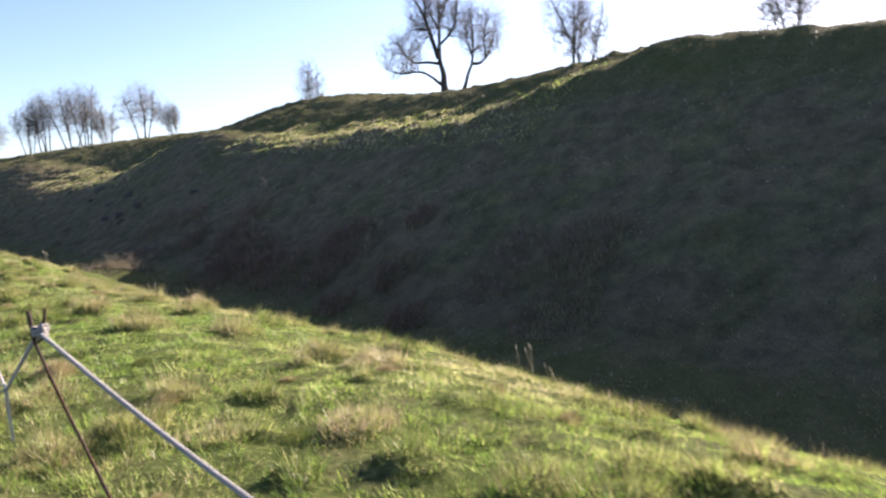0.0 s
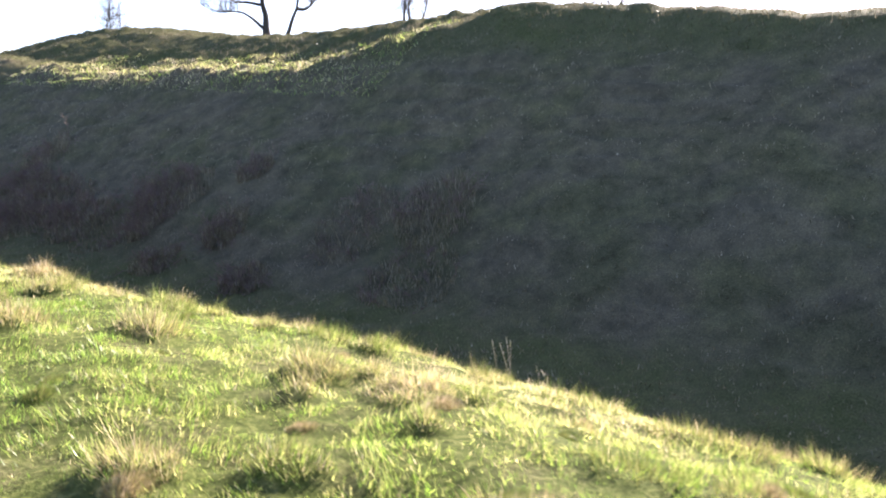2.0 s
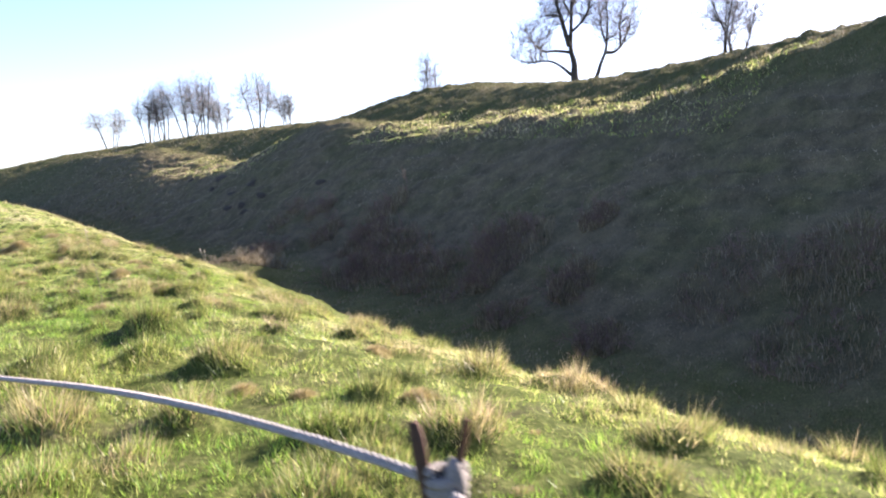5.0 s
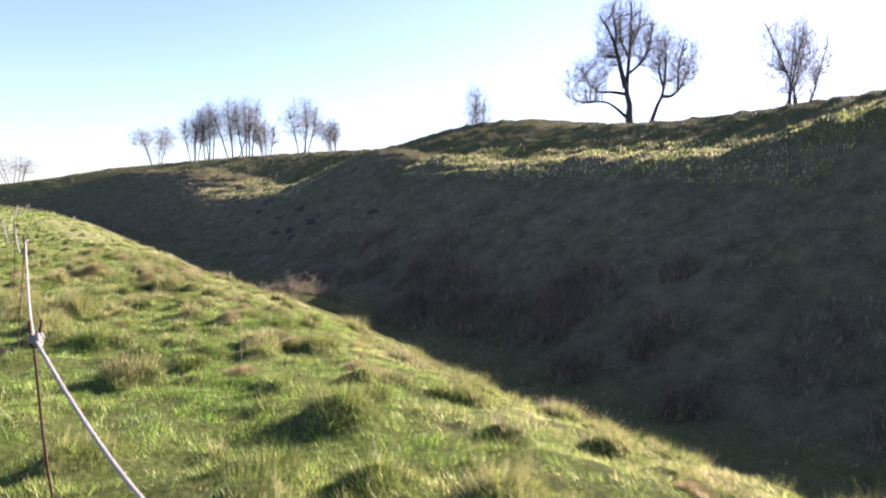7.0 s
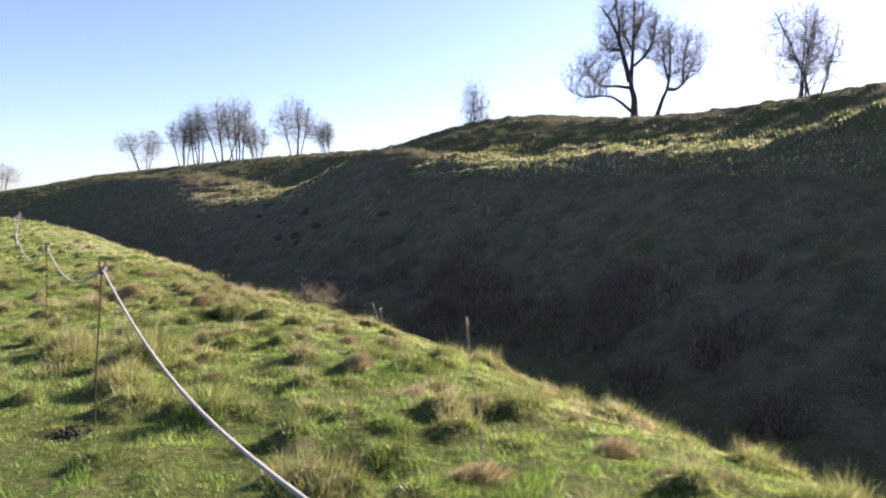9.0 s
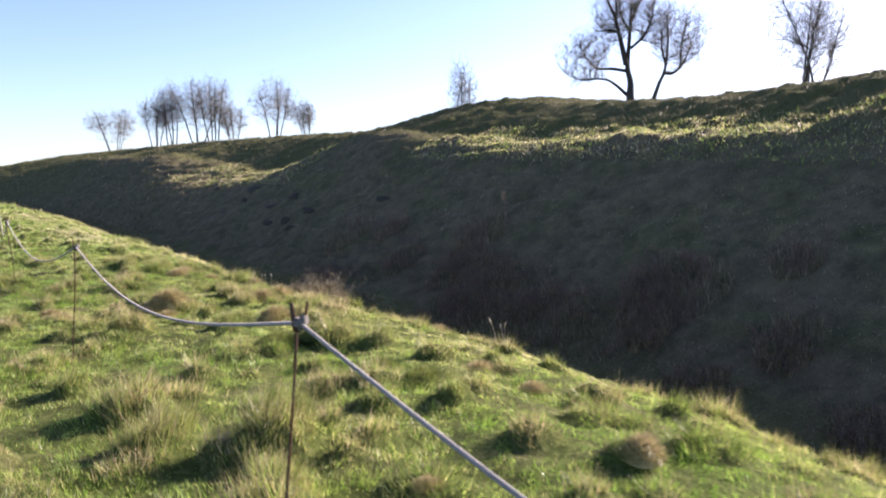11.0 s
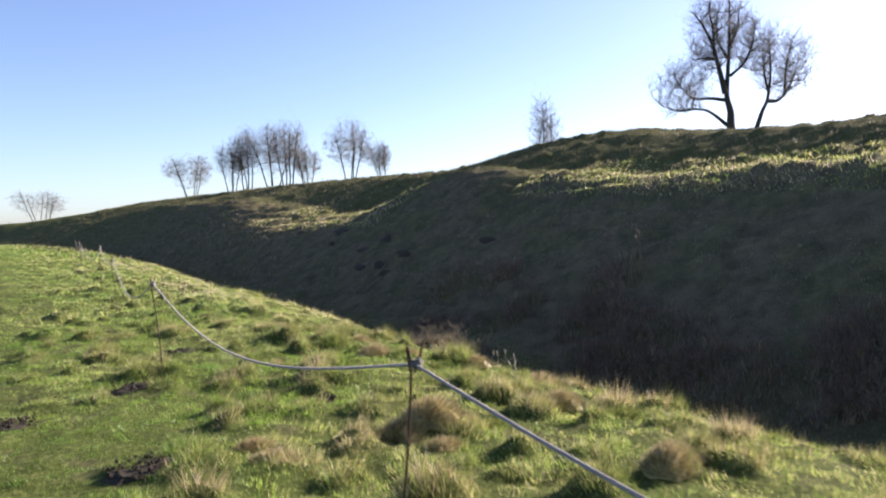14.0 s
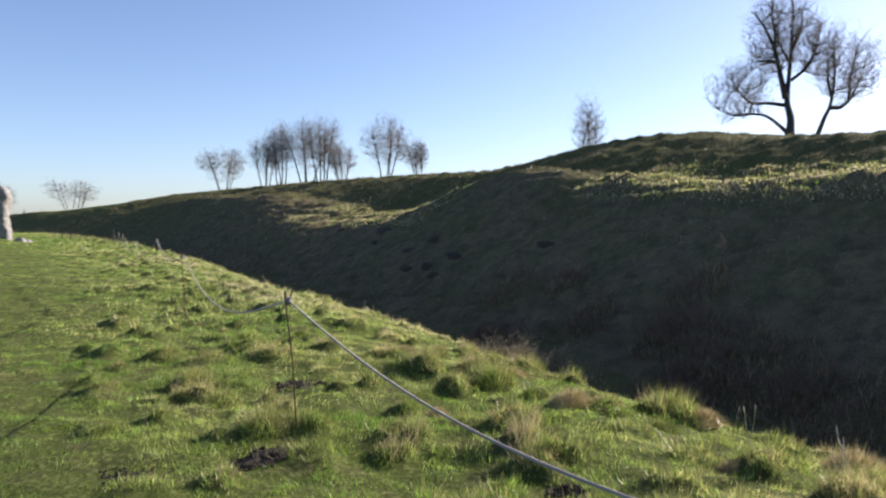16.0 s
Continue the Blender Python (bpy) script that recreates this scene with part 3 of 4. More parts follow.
def tubes(lines, sides, least=0.0):
    """Many tubes at once; lines are (points, radii) with the same number of points each."""
    out = []
    for n in sorted({len(p) for p, _ in lines}):
        pts = np.array([p for p, _ in lines if len(p) == n])
        rad = np.maximum(np.array([r for p, r in lines if len(p) == n]), least)
        way = np.gradient(pts, axis=1)
        way /= np.linalg.norm(way, axis=2)[:, :, None] + 1e-9
        ref = np.where(np.abs(way[:, :1, 2:]) < 0.9, np.array((0.0, 0, 1)), np.array((1.0, 0, 0)))
        a = np.cross(way, np.broadcast_to(ref, way.shape))
        a /= np.linalg.norm(a, axis=2)[:, :, None] + 1e-9
        c = np.cross(way, a)
        ang = np.linspace(0, 2 * math.pi, sides, endpoint=False)
        ring = a[:, :, None, :] * np.cos(ang)[:, None] + c[:, :, None, :] * np.sin(ang)[:, None]
        v = (pts[:, :, None, :] + ring * rad[:, :, None, None]).reshape(-1, 3)
        i = (np.arange(n - 1) * sides)[None, :, None] + (np.arange(len(pts)) * n * sides)[:, None, None]
        j = np.arange(sides)[None, None, :]
        k = (j + 1) % sides
        out.append((v, np.stack((i + j, i + k, i + sides + k, i + sides + j), -1).reshape(-1, 4)))
    return out


def ramify(rng, line, rad, counts, ratio, angle, lift, twigs, boughs, level=0, lobes=(), least=0.0):
    """Branches off a limb: the thick ones go to boughs, the thin ones to twigs; lobes (centre, half sizes) bound the crown."""
    if level >= len(counts):
        return
    total = np.linalg.norm(np.diff(line, axis=0), axis=1).sum()
    for k in range(counts[level]):
        t = 0.25 + 0.75 * (k + rng.uniform(0.2, 0.9)) / counts[level]
        pos = min(t, 0.999) * (len(line) - 1)
        i = int(pos)
        p = line[i] + (line[i + 1] - line[i]) * (pos - i)
        r = rad[i] + (rad[min(i + 1, len(rad) - 1)] - rad[i]) * (pos - i)
        d = offshoot(rng, line[i + 1] - line[i], rng.normal(angle, 0.2))
        d[2] += lift
        ln = max(total * ratio * rng.uniform(0.65, 1.2) * (1.15 - 0.4 * t), least)
        b, br = limb(rng, p, d, ln, max(r * 0.6, 0.006), max(r * 0.16, 0.004), 0.12, 0.06, 4 if level < 1 else 3 if level < 2 else 2)
        if lobes:
            if min(float((((p - c) / q) ** 2).sum()) for c, q in lobes) > 1.0 and level > 0:
                continue
            over = min(float((((b[-1] - c) / q) ** 2).sum()) for c, q in lobes)
            if over > 1.0:
                b = p + (b - p) * max(1.0 / over, 0.4)
        (boughs if br[0] > 0.035 else twigs).append((b, br))
        ramify(rng, b, br, counts, ratio, angle, lift, twigs, boughs, level + 1, lobes, least)


def fill_crown(rng, mains, lobes, counts, thick, twig):
    """Grows three ranks of branches from the limbs until the lobes (centre, half sizes) are evenly filled."""
    pos = np.concatenate([p for p, _ in mains])
    rad = np.concatenate([r for _, r in mains])
    way = np.concatenate([np.gradient(p, axis=0) for p, _ in mains])
    keep = pos[:, 2] > 0.25 * min(c[2] for c, _ in lobes)
    pos, rad, way = pos[keep], rad[keep], way[keep]
    share = np.array([np.prod(q) for _, q in lobes])
    boughs, twigs = [], []
    for rank, count in enumerate(counts):
        pick = rng.choice(len(lobes), count, p=share / share.sum())
        c, q = np.array([lobes[k][0] for k in pick]), np.array([lobes[k][1] for k in pick])
        d = rng.normal(0, 1, (count, 3))
        d /= np.linalg.norm(d, axis=1)[:, None]
        reach = rng.uniform(0, 1, count) ** (0.42, 0.40, 0.36)[rank] * rng.normal(1.0, 0.11, count)
        goal = c + d * q * reach[:, None]
        near = np.empty(count, int)
        for k in range(0, count, 800):
            g = goal[k:k + 800].astype(np.float32)
            q = pos.astype(np.float32)
            gap = np.sqrt(np.maximum((g ** 2).sum(1)[:, None] + (q ** 2).sum(1)[None, :] - 2 * g @ q.T, 0))
            near[k:k + 800] = np.argmin(np.abs(gap - twig * (0, 1.3, 1)[rank]) + 1.0 * np.clip(0.5 * twig - g[:, 2:] + q[:, 2][None, :], 0, None), axis=1)
        a, w = pos[near], way[near] / (np.linalg.norm(way[near], axis=1)[:, None] + 1e-9)
        span = np.linalg.norm(goal - a, axis=1)[:, None]
        bow = a + (w * 0.30 + np.array((0, 0, 0.10))) * span + rng.normal(0, 0.045, (count, 3)) * span
        steps = (6, 4, 3)[rank]
        t = np.linspace(0, 1, steps)[None, :, None]
        line = a[:, None] * (1 - t) ** 2 + 2 * bow[:, None] * t * (1 - t) + goal[:, None] * t ** 2
        line[:, 1:-1] += rng.normal(0, 0.022, (count, steps - 2, 3)) * span[:, None]
        r0 = np.minimum(rad[near] * 0.7, thick * (1.0, 0.32, 0.12)[rank])
        radii = r0[:, None] * np.linspace(1, 0.35, steps)[None, :]
        (boughs if rank == 0 else twigs).extend((line[k], radii[k]) for k in range(count))
        pos = np.concatenate((pos, line[:, 1:].reshape(-1, 3)))
        rad = np.concatenate((rad, radii[:, 1:].reshape(-1)))
        way = np.concatenate((way, np.gradient(line, axis=1)[:, 1:].reshape(-1, 3)))
    return boughs, twigs


def finish_tree(ob, mains, boughs, twigs, least):
    for k, (line, rad) in enumerate(mains):
        part("trunk" if k == 0 else "limb", [tube(line, rad, 9)], BARK, ob)
    if boughs:
        tagged(part("branchwork", tubes(boughs, 4), BARK, ob), "dark bare branches", kind="stuff")
    if twigs:
        tagged(part("crown", tubes(twigs, 3, least), TWIG, ob), "fine bare twigs", kind="stuff")
    return ob


def lone_tree(x, y, z):
    """The tall tree on the bank: an upright stem, low boughs and a second, leaning stem."""
    rng = np.random.default_rng(7)
    ob = thing("tree", x, y, z, "tall leafless tree with a leaning second stem on the bank", "tree")
    # across the line of sight from the field
    r, c = np.array((0.995, 0.09, 0)), np.array((-0.09, 0.995, 0))
    up = np.array((0, 0, 1.0))

    def line(pts, r0, r1):
        p = np.array([r * a + up * h + c * b for a, h, b in pts])
        t = np.linspace(0, 1, len(p))
        tt = np.linspace(0, 1, len(p) * 3)
        q = np.stack([np.interp(tt, t, p[:, k]) for k in range(3)], 1)
        q[1:-1] = (q[:-2] + 2 * q[1:-1] + q[2:]) / 4
        return q, r0 + (r1 - r0) * tt ** 0.8

    def lobe(a, h, b, w, t):
        return r * a + up * h + c * b, np.array((w, w, t))
    lobes = (lobe(-0.8, 11.4, 0, 3.3, 3.7), lobe(-4.5, 5.9, 0, 3.0, 2.8), lobe(4.8, 7.9, 0, 3.3, 3.3), lobe(2.1, 9.8, 0, 2.5, 2.8), lobe(-2.5, 8.4, 0, 2.0, 2.2))
    mains = [line(((0.3, -1, 0), (0.1, 0.8, 0), (0.0, 2.0, 0), (0.1, 3.2, 0.1), (-0.3, 4.7, 0.2), (-0.1, 7.5, 0.1), (0.05, 10.5, 0), (0.1, 14.2, 0)), 0.60, 0.05),
             line(((1.4, -0.8, 0.4), (1.8, 0.3, 0.4), (2.5, 1.6, 0.4), (3.0, 3.2, 0.3), (3.5, 4.2, 0.2), (3.75, 6.3, 0.1), (3.8, 7.6, 0.1), (3.7, 9.6, 0.2)), 0.34, 0.04),
             line(((-0.3, 2.0, 0.1), (-1.3, 2.9, 0), (-2.3, 3.5, -0.3), (-3.6, 3.6, -0.5), (-4.9, 3.4, -0.4), (-6.2, 3.9, -0.4)), 0.20, 0.03),
             line(((-0.3, 4.4, 0.2), (-1.7, 4.7, 0.6), (-3.2, 4.7, 0.9), (-4.1, 5.6, 1.0), (-4.8, 6.8, 1.0)), 0.20, 0.03),
             line(((-0.4, 5.0, 0.1), (-1.1, 7.5, -0.3), (-1.7, 9.6, -0.6), (-2.6, 11.4, -0.7), (-3.3, 12.3, -0.7)), 0.30, 0.05),
             line(((-1.6, 9.2, -0.5), (-1.5, 11.0, -0.3), (-1.9, 12.6, -0.2), (-1.6, 14.0, 0.0)), 0.16, 0.03),
             line(((0.0, 6.6, 0.0), (1.2, 7.6, -0.6), (1.9, 9.4, -0.9), (2.1, 11.0, -0.9)), 0.16, 0.03),
             line(((0.1, 9.4, 0.0), (1.0, 11.2, 0.6), (1.2, 13.2, 0.8)), 0.16, 0.03),
             line(((3.5, 4.15, 0.2), (4.4, 4.1, 0.4), (5.3, 4.8, 0.7), (5.8, 5.7, 0.8), (6.4, 7.4, 0.8)), 0.22, 0.04),
             line(((3.6, 5.0, 0.2), (3.0, 6.6, -0.4), (2.9, 8.4, -0.7)), 0.14, 0.03),
             line(((5.2, 4.8, 0.6), (5.0, 6.8, -0.2), (5.4, 9.0, -0.5)), 0.13, 0.03),
             line(((-0.1, 8.2, 0.0), (-0.9, 10.2, 0.9), (-0.8, 12.8, 1.2)), 0.16, 0.03)]
    boughs, twigs = fill_crown(rng, mains, lobes, (190, 1500, 8500), 0.085, 0.9)
    return finish_tree(ob, mains, boughs, twigs, 0.0062)


def vase_tree(x, y, z, tall, wide, stems, seed, label, name="tree", group="", twig_count=2600, least=0.0075):
    """A leafless tree of several stems that fan upwards into a rounded crown."""
    rng = np.random.default_rng(seed)
    ob = thing(name, x, y, z, label, "tree", group)
    mains = []
    lobes = [(np.array((0, 0, tall * 0.57)), np.array((wide * 0.36, wide * 0.36, tall * 0.40)))]
    for k in range(stems):
        a = 2 * math.pi * (k + rng.uniform(0, 0.6)) / stems
        out = wide * 0.5 * rng.uniform(0.15, 0.62)
        h = tall * rng.uniform(0.74, 0.94)
        foot = np.array((math.cos(a), math.sin(a), 0)) * wide * 0.07
        way = np.array((math.cos(a) * out, math.sin(a) * out, h))
        mains.append(limb(rng, foot - np.array((0, 0, 0.8)), way, np.linalg.norm(way) + 0.8, 0.0105 * tall, 0.02, 0.07, 0.02, 9))
        c = mains[-1][0][-3]
        lobes.append((np.array((c[0] * 1.15, c[1] * 1.15, min(c[2], tall * 0.72))), np.array((wide * 0.24, wide * 0.24, tall * 0.27))))
    boughs, twigs = fill_crown(rng, mains, lobes, (18 * stems, 90 * stems, twig_count), 0.0040 * tall, 0.085 * tall)
    return finish_tree(ob, mains, boughs, twigs, least)


lone_tree(3.2, 88.5, height(3.2, 88.5))
vase_tree(16.9, 78.4, height(16.9, 78.4), 13.0, 7.8, 5, 26, "slender leafless tree with fanned stems on the bank", least=0.0075)
vase_tree(-15.2, 106.8, height(-15.2, 106.8), 11.0, 6.2, 3, 22, "small leafless tree with thin pale twigs behind the bank", twig_count=1400, least=0.007)
vase_tree(-43.5, 119.5, height(-43.5, 119.5), 10.2, 9.0, 4, 23, "round-crowned leafless tree behind the bank", least=0.0075)
vase_tree(-38.9, 119.5, height(-38.9, 119.5), 6.4, 4.5, 3, 29, "low leafless tree behind the bank")
GROVE = "grove of leafless trees"
for k, (dx, dy, tall, wide) in enumerate(((-5.6, 0.5, 8.8, 7.0), (-2.6, -0.8, 10.8, 8.0), (0.6, 0.6, 12.0, 8.5), (3.4, -0.5, 12.2, 8.0), (6.0, 0.4, 8.2, 5.0))):
    px, py = -61.0 + dx, 131.0 + dy + dx * 0.3
    vase_tree(px, py, height(px, py), tall, wide, 4, 30 + k, "leafless tree with crowded stems in a grove", group=GROVE, least=0.0075)
vase_tree(-76.0, 134.0, height(-76, 134), 7.6, 9.5, 5, 36, "low spreading leafless tree at the end of the grove", least=0.0075)
px, py = -11.94 - 0.607 * 200, 12.34 + 0.7945 * 200
vase_tree(px, py, min(height(px, py), 4.4), 9.0, 13.0, 6, 37, "low wide leafless tree beyond the end of the bank", twig_count=700, least=0.014)
vase_tree(0.59 + 0.4317 * 66, -1.25 + 0.895 * 66, height(0.59 + 0.4317 * 66, -1.25 + 0.895 * 66), 7.0, 6.5, 4, 38, "small leafless tree with thin stems on the bank", least=0.0075)
px, py = -12.9 - 0.665 * 230, 13.4 + 0.7466 * 230
vase_tree(px, py, min(height(px, py), 2.0), 10.5, 11.0, 5, 39, "leafless tree far beyond the standing stones", twig_count=900, least=0.014)

# ---------------------------------------------------------------- standing stones


def standing_stone(x, y, tall, levels, turn, seed, label):
    """A rough stone from its levels: height share, half width, half depth, shift aside."""
    z = height(x, y)
    ob_verts, ring = [], 40
    hs = np.linspace(0, 1, 46)
    lv = np.array(levels)
    ang = np.linspace(0, 2 * math.pi, ring, endpoint=False)
    for h in hs:
        w, d, sh = (np.interp(h, lv[:, 0], lv[:, k]) for k in (1, 2, 3))
        round_top = math.sqrt(max(1 - max((h - 0.93) / 0.07, 0) ** 2, 0.0016))
        ca, sa = np.cos(ang), np.sin(ang)
        px = np.sign(ca) * np.abs(ca) ** 0.45 * w * round_top + sh
        py = np.sign(sa) * np.abs(sa) ** 0.45 * d * round_top
        ob_verts.append(np.stack((px, py, np.full(ring, h * tall - 0.15)), 1))
    v = np.concatenate(ob_verts)
    q = vnoise(v[:, 0] * 2.2 + seed, v[:, 2] * 1.5 + v[:, 1] * 1.9, seed) * min(0.10, 0.03 * tall) + vnoise(v[:, 0] * 6 + v[:, 1] * 5, v[:, 2] * 5, seed + 1) * 0.012 * tall
    rad = np.linalg.norm(v[:, :2] - np.array((0, 0)), axis=1)[:, None] + 1e-6
    v[:, :2] += v[:, :2] / rad * q[:, None]
    c, s = math.cos(radians(turn)), math.sin(radians(turn))
    v = np.stack((v[:, 0] * c - v[:, 1] * s, v[:, 0] * s + v[:, 1] * c, v[:, 2]), 1)
    n = len(hs)
    i = np.arange(n - 1)[:, None] * ring
    j = np.arange(ring)[None, :]
    f = np.stack((i + j, i + (j + 1) % ring, i + ring + (j + 1) % ring, i + ring + j), -1).reshape(-1, 4)
    o = (n - 1) * ring
    f = np.concatenate((f, [[o + k, o + k + 1, o + ring - k - 2, o + ring - k - 1] for k in range(0, ring // 2 - 1)]))
    ob = new("standing_stone", mesh_from("standing_stone", v, f, STONE))
    ob.matrix_world = pose(x, y, z)
    return tagged(ob, label, "standing stone", "standing stones of the circle")


def field_spot(dx, dy, far):
    return -12.905 + dx * far, 13.419 + dy * far


sx, sy = field_spot(-0.665, 0.7466, 59)
standing_stone(sx, sy, 3.65, ((0, 0.42, 0.45, 0.26), (0.22, 0.46, 0.45, 0.16), (0.32, 0.44, 0.45, 0.04), (0.40, 0.60, 0.5, -0.12), (0.6, 0.60, 0.5, -0.08), (0.8, 0.66, 0.45, -0.06), (0.93, 0.45, 0.36, 0.0), (1, 0.3, 0.25, 0.0)), 14, 3,
               "tall pale sarsen standing stone with a narrowed foot")
sx, sy = field_spot(-0.711, 0.703, 40)
standing_stone(sx, sy, 3.55, ((0, 1.0, 0.6, 0.0), (0.3, 1.05, 0.6, 0.0), (0.6, 1.15, 0.55, 0.05), (0.85, 1.0, 0.5, 0.12), (0.95, 0.7, 0.4, 0.25), (1, 0.4, 0.3, 0.25)), 14, 5,
               "broad pale sarsen standing stone on the grass")
sx, sy = field_spot(-0.6965, 0.7175, 31)
standing_stone(sx, sy, 1.1, ((0, 0.27, 0.25, 0.0), (0.5, 0.20, 0.19, 0.0), (0.9, 0.12, 0.12, 0.02), (1, 0.08, 0.08, 0.02)), 14, 8, "low tapered concrete-grey marker stone on the grass")
sx, sy = field_spot(-0.677, 0.736, 52)
standing_stone(sx, sy, 1.1, ((0, 0.26, 0.25, 0.0), (0.5, 0.20, 0.2, 0.0), (0.9, 0.13, 0.13, 0.03), (1, 0.09, 0.09, 0.03)), 14, 9, "low tapered marker stone on the grass")
for d, far, tall in ((-0.651, 58, 0.45), (-0.646, 60, 0.32)):
    sx, sy = field_spot(d, math.sqrt(1 - d * d), far)
    standing_stone(sx, sy, tall, ((0, 0.4, 0.3, 0.0), (0.6, 0.32, 0.25, 0.0), (1, 0.15, 0.15, 0.0)), 10, int(far), "small pale stone lying in the grass")

# ---------------------------------------------------------------- tussocks, soil, stems, brambles


def tussock_mesh(seed, n, radius, tall, straw, droop):
    """A mound of old thatch with fine blades that spring from it and lean one way."""
    rng = np.random.default_rng(seed)
    a, r = rng.uniform(0, 2 * math.pi, n), radius * np.sqrt(rng.uniform(0, 1, n))
    lump = 1 + 0.22 * np.sin(2 * a + seed) + 0.13 * np.sin(3 * a + 2 * seed)
    x, y = np.cos(a) * r * lump, np.sin(a) * r * lump
    z = 0.72 * tall * (1 - (r / radius) ** 2)
    h = (0.03 + 0.45 * tall) * rng.uniform(0.35, 1.0, n)
    out = 0.15 + droop * r / radius
    b = a + rng.normal(0, 0.5, n)
    dx, dy = np.cos(b) * out * h + 0.30 * h, np.sin(b) * out * h + 0.10 * h
    w = 0.0021 * rng.uniform(0.6, 1.5, n)
    q = rng.uniform(0, 2 * math.pi, n)
    p = np.stack((x, y, z - 0.03), 1)
    side = np.stack((np.cos(q) * w, np.sin(q) * w, 0 * w), 1)
    tip = p + np.stack((dx, dy, h * (1.0 - 0.75 * out)), 1)
    v = np.stack((p - side, p + side, tip), 1).reshape(-1, 3)
    f = np.arange(3 * n).reshape(-1, 3)
    tint = np.repeat(np.clip(straw + rng.normal(0, 0.16, n) - 0.15 * (r / radius), 0, 1), 3)
    # the mound
    rings, turns = 6, 16
    k, m = np.meshgrid(np.arange(1, rings + 1) / rings, 2 * math.pi * np.arange(turns) / turns, indexing="ij")
    kr = radius * k * (1 + 0.22 * np.sin(2 * m + seed) + 0.13 * np.sin(3 * m + 2 * seed))
    mound = np.stack((np.cos(m) * kr, np.sin(m) * kr, 0.72 * tall * (1 - k ** 2) + rng.normal(0, 0.006, k.shape) - 0.04), -1).reshape(-1, 3)
    base = len(v)
    i, j = np.meshgrid(np.arange(rings - 1), np.arange(turns), indexing="ij")
    c0, c1 = base + i * turns + j, base + i * turns + (j + 1) % turns
    quads = np.concatenate((np.stack((c0, c0 + turns, c1), -1).reshape(-1, 3), np.stack((c1, c0 + turns, c1 + turns), -1).reshape(-1, 3)))
    lid = np.array([(base, base + t, base + t + 1) for t in range(1, turns - 1)])
    return mesh_from("grass_tussock", np.concatenate((v, mound)), np.concatenate((f, quads, lid)), TUSSOCK, False,
                     tint=np.concatenate((tint, np.full(len(mound), straw * 0.8))))


STRAWY = [tussock_mesh(50 + k, 3200, 0.15 + 0.025 * k, 0.13 + 0.02 * k, 0.70, 0.75) for k in range(3)]
GREENY = [tussock_mesh(60 + k, 3000, 0.17 + 0.03 * k, 0.10 + 0.015 * k, 0.28, 0.8) for k in range(3)]
# place, withered (1) or green (0), size
KNOWN = ((0.16, 2.95, 1, 0.6), (0.80, 3.05, 1, 0.7), (-0.94, 3.65, 0, 0.6), (0.55, 4.75, 1, 0.6), (1.31, 5.58, 1, 0.6), (-0.48, 5.55, 0, 0.6), (1.52, 3.10, 1, 0.6),
         (-2.25, 5.54, 1, 0.5), (0.41, 1.85, 0, 0.8), (1.85, 2.15, 1, 0.7), (2.10, 2.30, 0, 0.6), (0.78, 2.05, 0, 0.6), (-0.46, 2.45, 1, 0.8), (-0.94, 3.40, 0, 0.7), (-3.31, 8.0, 1, 0.7), (-1.41, 4.92, 0, 0.6),
         (-2.83, 6.83, 1, 0.8), (-3.81, 6.84, 1, 0.7), (-3.45, 6.75, 1, 0.7), (-3.04, 5.88, 0, 0.8), (-1.50, 3.30, 1, 1.0), (-3.19, 5.5, 1, 0.7),
         (-6.47, 9.97, 1, 1.15), (-6.59, 11.56, 1, 0.9), (-7.73, 12.54, 1, 0.9), (-7.12, 11.83, 1, 0.9), (-5.73, 10.74, 1, 0.8), (-5.92, 11.65, 1, 0.7), (-5.41, 12.84, 1, 0.7), (-8.69, 14.7, 1, 0.8),
         (-9.33, 17.55, 1, 1.0), (-10.24, 15.5, 0, 1.0), (-10.57, 15.33, 0, 1.1), (-10.95, 16.4, 1, 1.15), (-11.62, 18.03, 1, 0.9), (-13.38, 16.4, 1, 0.9), (-12.37, 16.9, 1, 1.0), (-9.46, 14.45, 0, 1.2), (-9.08, 14.1, 0, 1.0),
         (-12.67, 18.9, 1, 0.9), (-12.53, 17.3, 1, 1.25), (-12.72, 17.15, 1, 1.0), (-12.11, 17.5, 0, 1.2), (-11.6, 18.3, 1, 1.2), (-11.13, 17.8, 0, 1.2), (-13.60, 16.6, 1, 1.0), (-13.45, 20.8, 1, 0.9), (-13.72, 20.15, 1, 1.0),
         (-14.75, 19.79, 1, 0.8), (-14.79, 21.94, 1, 0.9), (-17.19, 24.6, 1, 1.0), (-15.67, 22.24, 1, 1.0), (-12.64, 20.6, 1, 0.9), (-11.85, 19.35, 1, 1.2), (-13.02, 20.14, 0, 0.9), (-16.35, 23.9, 1, 1.0), (-14.40, 21.9, 1, 0.9), (-12.31, 15.75, 0, 0.8), (-13.05, 17.3, 0, 0.8))


def tussock(x, y, straw, size, k):
    me = (STRAWY if straw else GREENY)[k % 3]
    ob = new("grass_tussock", me)
    ob.matrix_world = pose(x, y, height(x, y) - 0.02, 0, 0, (k * 137) % 70 - 35) @ Matrix.Diagonal((size, size, size * (0.85 + 0.05 * (k % 7)), 1))
    return tagged(ob, "straw-coloured tussock of withered grass" if straw else "lush green tussock of grass in the turf", "tussock", "tussocks beside the rope")


